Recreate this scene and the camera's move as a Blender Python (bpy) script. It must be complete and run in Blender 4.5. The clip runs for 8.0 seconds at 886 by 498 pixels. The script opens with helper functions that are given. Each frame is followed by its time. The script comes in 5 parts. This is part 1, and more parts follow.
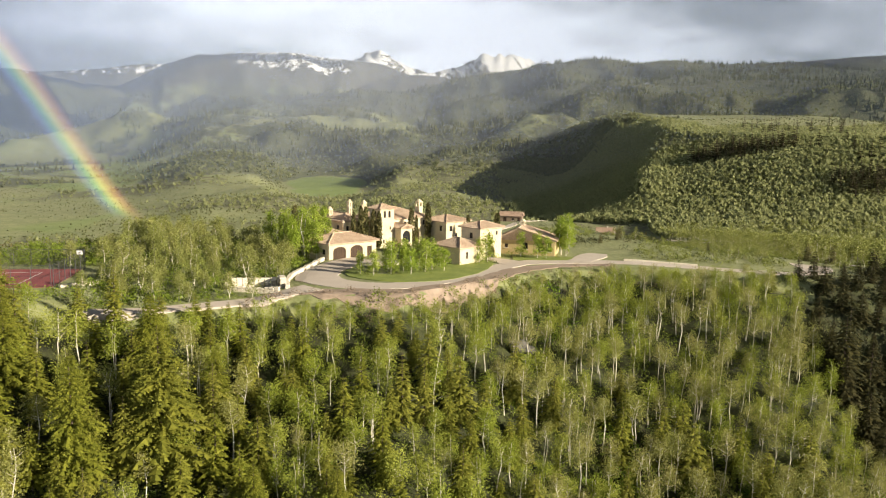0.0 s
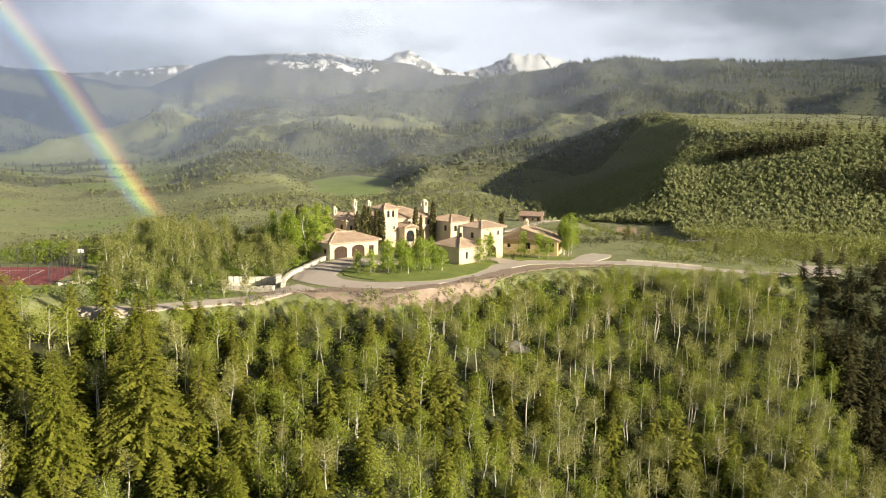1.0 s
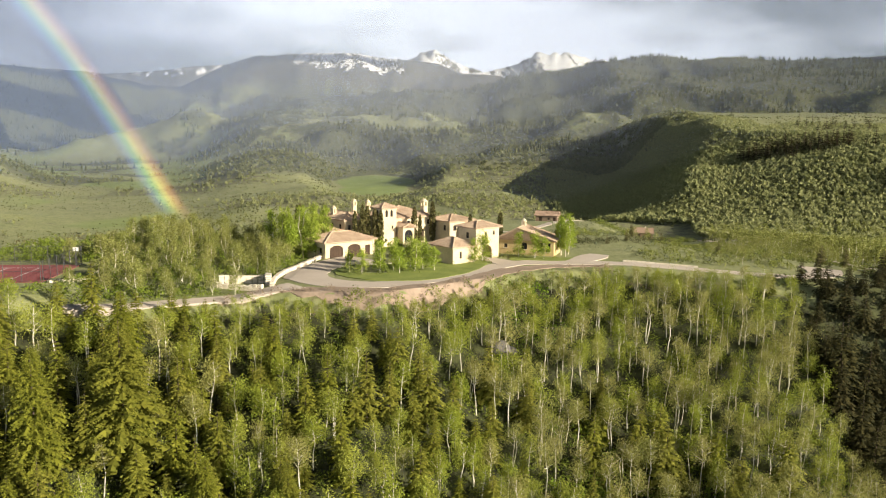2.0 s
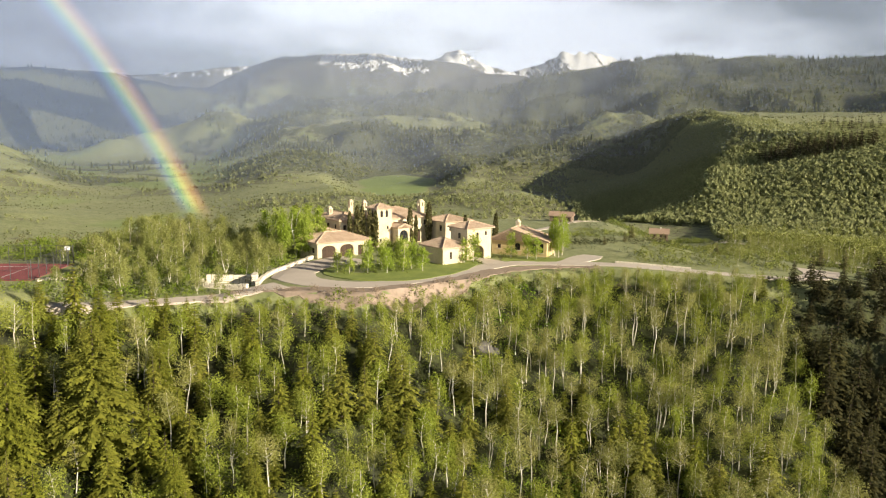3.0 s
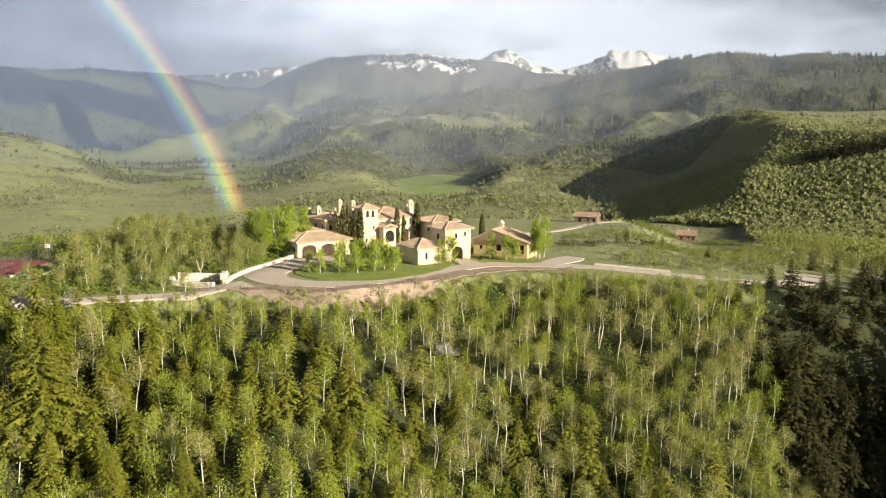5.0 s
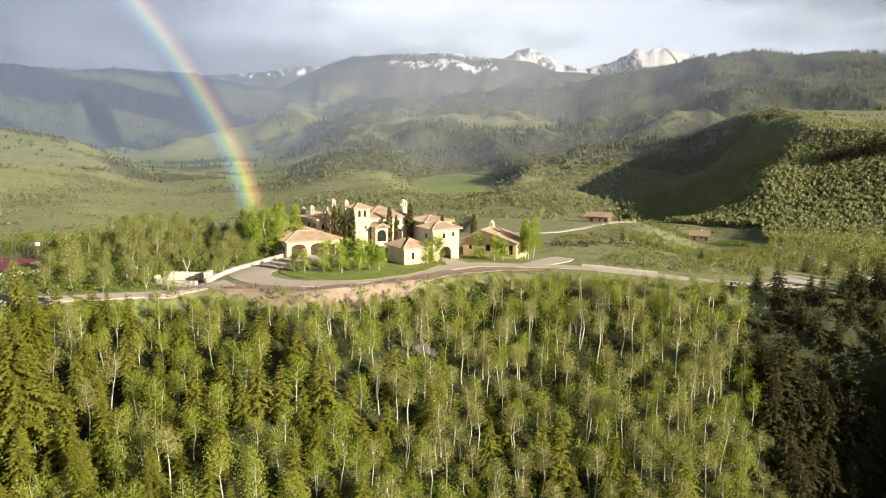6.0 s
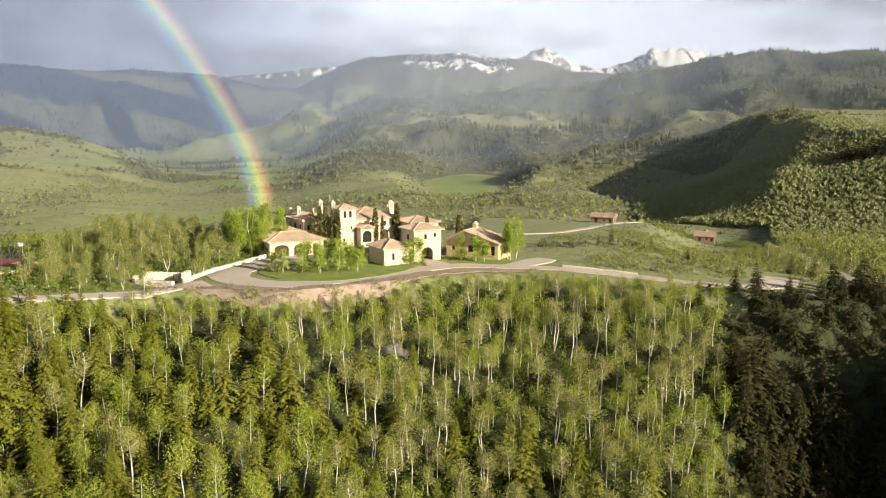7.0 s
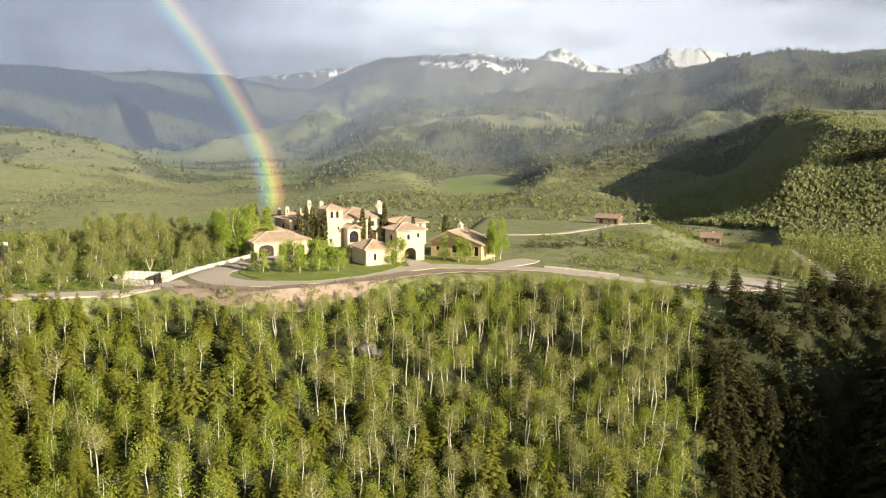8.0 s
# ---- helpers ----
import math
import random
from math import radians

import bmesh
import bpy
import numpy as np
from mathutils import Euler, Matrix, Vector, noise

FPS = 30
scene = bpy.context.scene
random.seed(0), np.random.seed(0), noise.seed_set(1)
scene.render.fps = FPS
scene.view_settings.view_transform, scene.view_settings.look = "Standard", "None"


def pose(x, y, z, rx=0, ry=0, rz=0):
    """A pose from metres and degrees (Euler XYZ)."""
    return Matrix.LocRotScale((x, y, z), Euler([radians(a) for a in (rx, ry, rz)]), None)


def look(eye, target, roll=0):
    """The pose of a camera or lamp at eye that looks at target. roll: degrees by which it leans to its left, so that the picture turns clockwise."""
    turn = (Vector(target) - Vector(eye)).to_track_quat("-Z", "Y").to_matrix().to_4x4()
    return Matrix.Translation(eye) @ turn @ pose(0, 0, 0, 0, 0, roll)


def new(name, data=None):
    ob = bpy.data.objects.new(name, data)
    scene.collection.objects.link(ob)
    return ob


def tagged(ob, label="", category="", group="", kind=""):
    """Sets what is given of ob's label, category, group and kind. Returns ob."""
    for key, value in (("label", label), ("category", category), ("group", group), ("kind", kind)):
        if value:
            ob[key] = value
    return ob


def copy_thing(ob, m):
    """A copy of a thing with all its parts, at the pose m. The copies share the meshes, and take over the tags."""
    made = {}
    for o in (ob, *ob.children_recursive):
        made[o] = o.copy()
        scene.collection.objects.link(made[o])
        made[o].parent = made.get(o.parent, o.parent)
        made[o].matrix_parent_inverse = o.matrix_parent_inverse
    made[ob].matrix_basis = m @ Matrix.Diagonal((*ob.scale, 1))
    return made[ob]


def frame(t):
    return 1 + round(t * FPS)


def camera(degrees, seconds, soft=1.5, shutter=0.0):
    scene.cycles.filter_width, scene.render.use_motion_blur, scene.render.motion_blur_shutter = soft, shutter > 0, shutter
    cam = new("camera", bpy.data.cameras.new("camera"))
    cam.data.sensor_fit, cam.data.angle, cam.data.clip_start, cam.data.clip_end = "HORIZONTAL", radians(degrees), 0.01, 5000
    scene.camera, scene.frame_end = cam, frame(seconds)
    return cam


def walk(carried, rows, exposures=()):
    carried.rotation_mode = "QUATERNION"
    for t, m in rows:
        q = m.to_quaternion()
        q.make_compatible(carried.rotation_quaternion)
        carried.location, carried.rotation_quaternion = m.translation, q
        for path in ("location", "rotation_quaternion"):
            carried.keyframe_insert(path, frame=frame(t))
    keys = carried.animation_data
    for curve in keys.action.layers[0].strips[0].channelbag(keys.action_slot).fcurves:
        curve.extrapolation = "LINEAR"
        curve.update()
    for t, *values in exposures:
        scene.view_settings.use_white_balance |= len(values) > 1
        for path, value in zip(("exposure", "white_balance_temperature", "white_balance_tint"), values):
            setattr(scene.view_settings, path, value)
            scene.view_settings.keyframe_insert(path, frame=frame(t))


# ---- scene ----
# ---- camera ----
cam = camera(58.9, 8.0, soft=1.15)
PATH = [
    (0, (0.487, 0.312, 26.847), (0.45, 2.292, 26.566), 0.9),
    (0.5, (3.599, 0.371, 26.908), (3.524, 2.35, 26.626), 0.8),
    (1, (6.759, 0.431, 26.974), (6.648, 2.408, 26.691), 0.8),
    (1.5, (10.125, 0.557, 27.093), (9.98, 2.532, 26.808), 0.8),
    (3, (21.163, 1.37, 27.364), (20.921, 3.335, 27.078), 0.7),
    (3.5, (25.017, 1.745, 27.537), (24.743, 3.705, 27.249), 0.7),
    (4, (28.908, 2.211, 27.659), (28.603, 4.166, 27.371), 0.7),
    (4.5, (32.741, 2.757, 27.76), (32.407, 4.708, 27.472), 0.7),
    (6, (44.466, 4.742, 28.212), (44.044, 6.675, 27.92), 0.7),
    (6.5, (48.325, 5.486, 28.339), (47.878, 7.413, 28.047), 0.7),
    (7, (52.14, 6.285, 28.466), (51.677, 8.209, 28.174), 0.6),
    (7.5, (55.766, 7.147, 28.509), (55.289, 9.067, 28.217), 0.6),
    (8, (59.524, 7.878, 28.564), (59.02, 9.792, 28.273), 0.6),
]
walk(cam, [(t, look(eye, target, roll)) for t, eye, target, roll in PATH])

# ---- world, sun, exposure ----
SUN_AZ, SUN_EL = 114.0, 18.0          # degrees clockwise from +y, and above the horizon
scene.view_settings.exposure = 1.0
sun = new("sun", bpy.data.lights.new("sun", "SUN"))
sun.data.energy, sun.data.angle, sun.data.color = 5.0, radians(0.6), (1.0, 0.88, 0.68)
_d = Vector((math.sin(radians(SUN_AZ)) * math.cos(radians(SUN_EL)), math.cos(radians(SUN_AZ)) * math.cos(radians(SUN_EL)), math.sin(radians(SUN_EL))))
sun.matrix_world = look(_d * 300, (0, 0, 0))


class Nodes:
    """Short hand for node trees."""

    def __init__(self, tree):
        self.tree = tree
        tree.nodes.clear()

    def n(self, kind, ins=None, **props):
        node = self.tree.nodes.new(kind)
        for key, value in props.items():
            setattr(node, key, value)
        for key, value in (ins or {}).items():
            if isinstance(value, bpy.types.NodeSocket):
                self.tree.links.new(value, node.inputs[key])
            else:
                node.inputs[key].default_value = value
        return node

    def ramp(self, fac, *stops):
        node = self.n("ShaderNodeValToRGB", {0: fac})
        els = node.color_ramp.elements
        while len(els) < len(stops):
            els.new(0.5)
        for el, (at, col) in zip(els, stops):
            el.position = at
            el.color = (*col, 1) if len(col) == 3 else col
        return node.outputs[0]

    def noise(self, vec, scale, detail=4.0, rough=0.55):
        return self.n("ShaderNodeTexNoise", {"Vector": vec, "Scale": scale, "Detail": detail, "Roughness": rough}).outputs[0]

    def mix(self, fac, a, b, mode="MIX"):
        node = self.n("ShaderNodeMix", {0: fac, 6: a, 7: b}, data_type="RGBA", blend_type=mode)
        return node.outputs[2]

    def maths(self, op, a, b=0.0):
        return self.n("ShaderNodeMath", {0: a, 1: b}, operation=op).outputs[0]


def c4(r, g, b):
    return (r, g, b, 1.0)


world = bpy.data.worlds.new("sky")
scene.world = world
world.use_nodes = True
w = Nodes(world.node_tree)
sky = w.n("ShaderNodeTexSky", sky_type="NISHITA", sun_disc=False, sun_elevation=radians(SUN_EL), sun_rotation=radians(SUN_AZ), altitude=2200.0, air_density=1.0, dust_density=0.6)
way = w.n("ShaderNodeTexCoord").outputs["Generated"]
flat = w.n("ShaderNodeMapping", {"Vector": way, "Scale": (1.0, 1.0, 3.2), "Location": (0.35, 0.1, 0.0)}).outputs[0]
puffs = w.noise(flat, 2.1, 7.0, 0.55)
grey = w.noise(w.n("ShaderNodeMapping", {"Vector": way, "Scale": (1.0, 1.0, 3.0), "Location": (3.3, 1.7, 0.4)}).outputs[0], 3.2, 6.0, 0.55)
# the rain cloud stands opposite the sun
storm = w.n("ShaderNodeVectorMath", {0: way, 1: (-0.86, 0.5, 0.1)}, operation="DOT_PRODUCT").outputs["Value"]
shade = w.n("ShaderNodeMapRange", {0: storm, 1: 0.5, 2: 0.95, 3: 0.27, 4: -0.4}).outputs[0]
gap = w.n("ShaderNodeVectorMath", {0: way, 1: (-0.08, 0.985, 0.15)}, operation="DOT_PRODUCT").outputs["Value"]
shade = w.maths("ADD", shade, w.n("ShaderNodeMapRange", {0: gap, 1: 0.9, 2: 1.0, 3: 0.0, 4: 0.28}).outputs[0])
cloud = w.ramp(w.maths("ADD", grey, shade), (0.12, (4.4, 4.7, 5.4)), (0.3, (8.2, 8.7, 9.9)), (0.45, (14.2, 15.2, 17.4)), (0.66, (22.5, 24.0, 26.6)))
height = w.n("ShaderNodeSeparateXYZ", {0: way}).outputs[2]
low = w.n("ShaderNodeMapRange", {0: height, 1: 0.32, 2: 0.6, 3: 1.0, 4: 0.25}).outputs[0]
cloud = w.mix(w.n("ShaderNodeMapRange", {0: height, 1: 0.2, 2: 0.42, 3: 0.0, 4: 1.0}).outputs[0], cloud, c4(1.9, 2.0, 2.2))
cover = w.maths("MULTIPLY", w.ramp(puffs, (0.36, (0.3, 0.3, 0.3)), (0.52, (1, 1, 1))), low)
w.n("ShaderNodeOutputWorld", {0: w.n("ShaderNodeBackground", {0: w.mix(cover, w.mix(1.0, sky.outputs[0], c4(0.68, 0.66, 0.64), "MULTIPLY"), cloud), 1: 0.030}).outputs[0]})


# ---- materials ----
def material(name, build, rough=0.9):
    m = bpy.data.materials.new(name)
    m.use_nodes = True
    k = Nodes(m.node_tree)
    k.bsdf = k.n("ShaderNodeBsdfPrincipled", {"Roughness": rough})
    k.out = k.n("ShaderNodeOutputMaterial", {0: k.bsdf.outputs[0]})
    k.pos = k.n("ShaderNodeNewGeometry").outputs["Position"]
    k.island = k.n("ShaderNodeNewGeometry").outputs["Random Per Island"]
    k.random = k.n("ShaderNodeObjectInfo").outputs["Random"]
    build(k)
    return m


def colour(k, col):
    k.tree.links.new(col, k.bsdf.inputs["Base Color"])


def bump(k, height, distance, strength=0.6):
    k.tree.links.new(k.n("ShaderNodeBump", {"Height": height, "Distance": distance, "Strength": strength}).outputs[0], k.bsdf.inputs["Normal"])


def two_tone(a, b, big, small, relief=0.0, contrast=0.25, rough=0.9):
    """A surface that varies between two colours at two scales (in waves a metre)."""
    def build(k):
        f = k.maths("ADD", k.maths("MULTIPLY", k.noise(k.pos, big, 5), 0.6), k.maths("MULTIPLY", k.noise(k.pos, small, 4), 0.4))
        colour(k, k.ramp(f, (0.5 - contrast, a), (0.5 + contrast, b)))
        if relief:
            bump(k, k.noise(k.pos, small, 5), relief)
        k.bsdf.inputs["Roughness"].default_value = rough
    return build


def leafy(dark, light, through_=0.24):
    """Leaves, each clump a little different, letting some light through."""
    def build(k):
        col = k.ramp(k.island, (0.0, dark), (1.0, light))
        col = k.mix(k.maths("MULTIPLY", k.random, 0.55), col, k.n("ShaderNodeHueSaturation", {"Hue": 0.475, "Saturation": 0.9, "Value": 1.25, "Color": col}).outputs[0])
        colour(k, col)
        k.bsdf.inputs["Roughness"].default_value = 0.75
        k.bsdf.inputs["Specular IOR Level"].default_value = 0.25
        tr = k.n("ShaderNodeBsdfTranslucent", {"Color": col}).outputs[0]
        both = k.n("ShaderNodeMixShader", {0: through_, 1: k.bsdf.outputs[0], 2: tr}).outputs[0]
        k.tree.links.new(both, k.out.inputs[0])
    return build


def ground_build(k):
    attr = k.n("ShaderNodeAttribute", attribute_name="cover")
    rock = attr.outputs["Alpha"]
    sep = k.n("ShaderNodeSeparateColor", {0: attr.outputs["Color"]})
    forest, snow, field = sep.outputs[0], sep.outputs[1], sep.outputs[2]
    big, mid, fine = k.noise(k.pos, 0.006, 6), k.noise(k.pos, 0.045, 6, 0.7), k.noise(k.pos, 0.7, 5, 0.7)
    spots = k.noise(k.pos, 0.17, 4, 0.7)
    grass = k.ramp(mid, (0.3, (0.13, 0.165, 0.06)), (0.46, (0.24, 0.27, 0.12)), (0.58, (0.32, 0.33, 0.165)), (0.72, (0.40, 0.385, 0.22)))
    grass = k.mix(k.ramp(big, (0.42, (0, 0, 0)), (0.62, (0.7, 0.7, 0.7))), grass, c4(0.27, 0.265, 0.145))
    grass = k.mix(k.ramp(spots, (0.5, (0, 0, 0)), (0.6, (0.75, 0.75, 0.75))), grass, c4(0.12, 0.14, 0.06))
    lush = k.n("ShaderNodeMapRange", {0: k.n("ShaderNodeVectorMath", {0: k.pos}, operation="LENGTH").outputs["Value"], 1: 420.0, 2: 900.0, 3: 0.5, 4: 0.3}).outputs[0]
    grass = k.mix(lush, grass, c4(0.24, 0.27, 0.085))
    grass = k.mix(0.35, grass, k.ramp(fine, (0.35, (0.06, 0.08, 0.03)), (0.65, (0.36, 0.36, 0.18))))
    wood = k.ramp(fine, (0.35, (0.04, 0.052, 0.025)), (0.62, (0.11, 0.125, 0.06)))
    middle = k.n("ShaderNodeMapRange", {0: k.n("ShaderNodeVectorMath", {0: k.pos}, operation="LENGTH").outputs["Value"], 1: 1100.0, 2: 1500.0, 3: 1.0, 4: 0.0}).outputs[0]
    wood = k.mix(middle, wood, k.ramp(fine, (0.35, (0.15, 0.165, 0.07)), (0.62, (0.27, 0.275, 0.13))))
    wood = k.mix(k.ramp(spots, (0.47, (0, 0, 0)), (0.58, (1, 1, 1))), wood, c4(0.125, 0.125, 0.07))
    edge = k.maths("ADD", forest, k.maths("MULTIPLY", k.maths("SUBTRACT", mid, 0.5), 1.3))
    col = k.mix(k.ramp(edge, (0.42, (0, 0, 0)), (0.58, (1, 1, 1))), grass, wood)
    # forest litter, painted near black to carry the shade under the trees
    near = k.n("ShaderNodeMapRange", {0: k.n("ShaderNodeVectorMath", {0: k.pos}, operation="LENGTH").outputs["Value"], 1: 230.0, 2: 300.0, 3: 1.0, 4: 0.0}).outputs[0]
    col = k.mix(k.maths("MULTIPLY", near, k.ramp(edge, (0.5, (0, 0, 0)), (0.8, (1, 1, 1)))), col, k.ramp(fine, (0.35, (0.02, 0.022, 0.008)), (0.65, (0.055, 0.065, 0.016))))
    col = k.mix(k.maths("MULTIPLY", rock, 0.8), col, k.ramp(spots, (0.4, (0.055, 0.055, 0.058)), (0.62, (0.13, 0.125, 0.12))))
    col = k.mix(field, col, k.ramp(mid, (0.3, (0.17, 0.235, 0.06)), (0.7, (0.24, 0.30, 0.09))))
    at = k.n("ShaderNodeSeparateXYZ", {0: k.pos})
    run = k.maths("ADD", k.maths("MULTIPLY", at.outputs[0], 0.017), k.maths("MULTIPLY", at.outputs[2], 0.013))
    chute = k.noise(k.n("ShaderNodeCombineXYZ", {0: run, 1: k.maths("MULTIPLY", at.outputs[2], 0.0035), 2: 0.0}).outputs[0], 1.0, 4, 0.6)
    crag = k.noise(k.n("ShaderNodeMapping", {"Vector": k.pos, "Scale": (1.0, 0.35, 0.8)}).outputs[0], 0.03, 8, 0.78)
    broken = k.maths("ADD", k.maths("MULTIPLY", chute, 0.45), k.maths("MULTIPLY", crag, 0.55))
    rocky = k.maths("ADD", snow, k.maths("MULTIPLY", k.maths("SUBTRACT", broken, 0.5), k.n("ShaderNodeMapRange", {0: snow, 1: 0.02, 2: 0.25, 3: 0.0, 4: 5.0}).outputs[0]))
    col = k.mix(k.ramp(rocky, (0.44, (0, 0, 0)), (0.56, (1, 1, 1))), col, c4(0.86, 0.88, 0.9))
    colour(k, col)
    bump(k, fine, 0.5)
    k.bsdf.inputs["Roughness"].default_value = 0.95


M = {
    "ground": material("ground_cover", ground_build),
    "stucco": material("cream_stucco", two_tone((0.50, 0.41, 0.265), (0.72, 0.62, 0.445), 0.45, 3.0, 0.01, 0.2)),
    "stucco_yellow": material("ochre_stucco", two_tone((0.52, 0.39, 0.18), (0.66, 0.52, 0.27), 0.35, 3.0, 0.01)),
    "tile": material("clay_tile", two_tone((0.36, 0.245, 0.165), (0.62, 0.48, 0.35), 0.5, 4.0, 0.03, 0.2)),
    "wood": material("dark_timber", two_tone((0.035, 0.022, 0.014), (0.075, 0.045, 0.028), 1.0, 9.0, 0.01)),
    "glass": material("window_glass", two_tone((0.012, 0.014, 0.016), (0.03, 0.033, 0.036), 0.3, 1.0, rough=0.12)),
    "road": material("pale_gravel", two_tone((0.44, 0.375, 0.315), (0.60, 0.525, 0.45), 0.12, 2.5, 0.02)),
    "bank": material("pink_earth", two_tone((0.22, 0.17, 0.12), (0.42, 0.32, 0.25), 0.25, 1.4, 0.08)),
    "stone": material("pale_stone", two_tone((0.55, 0.49, 0.39), (0.78, 0.71, 0.59), 0.4, 2.5, 0.05)),
    "lawn": material("lawn_grass", two_tone((0.12, 0.17, 0.025), (0.27, 0.31, 0.065), 0.3, 3.0, 0.05, 0.2)),
    "court": material("court_red", two_tone((0.25, 0.055, 0.06), (0.33, 0.085, 0.085), 0.1, 1.0)),
    "paint": material("white_paint", two_tone((0.72, 0.72, 0.70), (0.82, 0.82, 0.8), 0.3, 2.0)),
    "steel": material("dark_steel", two_tone((0.03, 0.03, 0.032), (0.06, 0.06, 0.062), 1, 6, rough=0.5)),
    "bark": material("aspen_bark", two_tone((0.42, 0.38, 0.30), (0.76, 0.71, 0.62), 0.8, 6.0, 0.01, 0.15)),
    "fir_bark": material("fir_bark", two_tone((0.05, 0.035, 0.025), (0.12, 0.085, 0.06), 1.0, 8.0, 0.02)),
    "aspen": material("aspen_leaves", leafy((0.165, 0.205, 0.017), (0.30, 0.35, 0.045))),
    "aspen_bare": material("aspen_twigs", leafy((0.185, 0.195, 0.045), (0.34, 0.345, 0.10))),
    "fir": material("fir_needles", leafy((0.092, 0.108, 0.009), (0.228, 0.242, 0.024))),
    "far_fir": material("far_fir_needles", leafy((0.04, 0.052, 0.02), (0.11, 0.12, 0.045))),
    "scrub": material("scrub_leaves", leafy((0.085, 0.115, 0.02), (0.23, 0.27, 0.055))),
    # fir needles darkened so that the colour carries the gully's shade
    "gully_fir": material("shaded_fir_needles", leafy((0.018, 0.022, 0.006), (0.07, 0.064, 0.016))),
    "scrub_far": material("far_scrub_leaves", leafy((0.11, 0.128, 0.05), (0.20, 0.215, 0.09), 0.45)),
    "thicket": material("thicket_leaves", leafy((0.085, 0.15, 0.008), (0.20, 0.31, 0.022))),
    # dark leaves: natural on the meadow bushes, painted shade on the gully brush
    "dark_brush": material("dark_and_shaded_brush", leafy((0.03, 0.038, 0.012), (0.10, 0.10, 0.035))),
    "dry": material("budding_twigs", leafy((0.16, 0.12, 0.08), (0.36, 0.28, 0.19))),
    "cypress": material("cypress_needles", leafy((0.05, 0.056, 0.018), (0.18, 0.165, 0.055))),
    "shrub": material("shrub_leaves", leafy((0.085, 0.125, 0.010), (0.21, 0.28, 0.03))),
    # hillside leaves paler than the near aspens, haze partly put into the colour
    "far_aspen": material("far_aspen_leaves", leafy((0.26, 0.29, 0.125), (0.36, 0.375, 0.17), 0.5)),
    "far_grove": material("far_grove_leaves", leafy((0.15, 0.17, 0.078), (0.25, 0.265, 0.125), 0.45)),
    "sage": material("sage_leaves", leafy((0.10, 0.12, 0.06), (0.24, 0.26, 0.15))),
    "grove": material("grove_leaves", leafy((0.14, 0.165, 0.03), (0.32, 0.34, 0.10))),
    "poplar": material("poplar_leaves", leafy((0.15, 0.22, 0.014), (0.34, 0.43, 0.055))),
}


# ---- building helpers ----
def thing(name, label, category, at=(0, 0, 0), turn=0.0, group="", kind=""):
    ob = new(name)
    ob.matrix_basis = pose(*at, 0, 0, turn)
    return tagged(ob, label, category, group, kind)


def part(name, bm, mat, parent, label=""):
    """Links a bmesh as one mesh object under a thing or a part."""
    me = bpy.data.meshes.new(name)
    bm.to_mesh(me)
    bm.free()
    me.materials.append(M[mat])
    ob = new(name, me)
    ob.parent = parent
    if label:
        tagged(ob, label)
    return ob


def raw(name, verts, faces, mat, parent=None, smooth=False):
    """A mesh object from arrays: verts n x 3, faces as an m x k array."""
    faces = np.asarray(faces, dtype=np.int32)
    me = bpy.data.meshes.new(name)
    k = faces.shape[1]
    me.vertices.add(len(verts))
    me.vertices.foreach_set("co", np.asarray(verts, dtype=np.float32).ravel())
    me.loops.add(faces.size)
    me.loops.foreach_set("vertex_index", faces.ravel())
    me.polygons.add(len(faces))
    me.polygons.foreach_set("loop_start", np.arange(0, faces.size, k, dtype=np.int32))
    me.polygons.foreach_set("use_smooth", np.full(len(faces), smooth))
    me.update(calc_edges=True)
    me.validate()
    me.materials.append(M[mat])
    ob = new(name, me)
    if parent:
        ob.parent = parent
    return ob


def box(bm, x0, y0, z0, x1, y1, z1, bevel=0.0):
    vs = [bm.verts.new((x, y, z)) for z in (z0, z1) for x, y in ((x0, y0), (x1, y0), (x1, y1), (x0, y1))]
    fs = [bm.faces.new([vs[i] for i in q]) for q in ((3, 2, 1, 0), (4, 5, 6, 7), (0, 1, 5, 4), (1, 2, 6, 5), (2, 3, 7, 6), (3, 0, 4, 7))]
    if bevel:
        bmesh.ops.bevel(bm, geom=list({e for f in fs for e in f.edges}), offset=bevel, segments=1, affect="EDGES")
    return bm


# ---- the lie of the land ----
def smooth01(v):
    v = np.clip(v, 0, 1)
    return v * v * (3 - 2 * v)


LATTICES = {}


def lattice(seed):
    if seed not in LATTICES:
        LATTICES[seed] = np.random.RandomState(seed).rand(256, 256)
    return LATTICES[seed]


def fractal(x, y, scale, octaves=5, seed=0, gain=0.5, ridged=False):
    """Value noise about 0, of wave length scale metres."""
    total, amp, norm = 0.0, 1.0, 0.0
    for o in range(octaves):
        g = lattice(seed * 17 + o)
        u, v = x / scale * 2 ** o + 37.3 * o, y / scale * 2 ** o + 11.7 * o
        i, j = np.floor(u).astype(int), np.floor(v).astype(int)
        fu, fv = smooth01(u - i), smooth01(v - j)
        a = g[i % 256, j % 256] * (1 - fu) + g[(i + 1) % 256, j % 256] * fu
        b = g[i % 256, (j + 1) % 256] * (1 - fu) + g[(i + 1) % 256, (j + 1) % 256] * fu
        val = a * (1 - fv) + b * fv
        val = 1 - np.abs(2 * val - 1) * 2 if ridged else 2 * val - 1
        total, norm, amp = total + amp * val, norm + amp, amp * gain
    return total / norm


VALLEY = -62.0
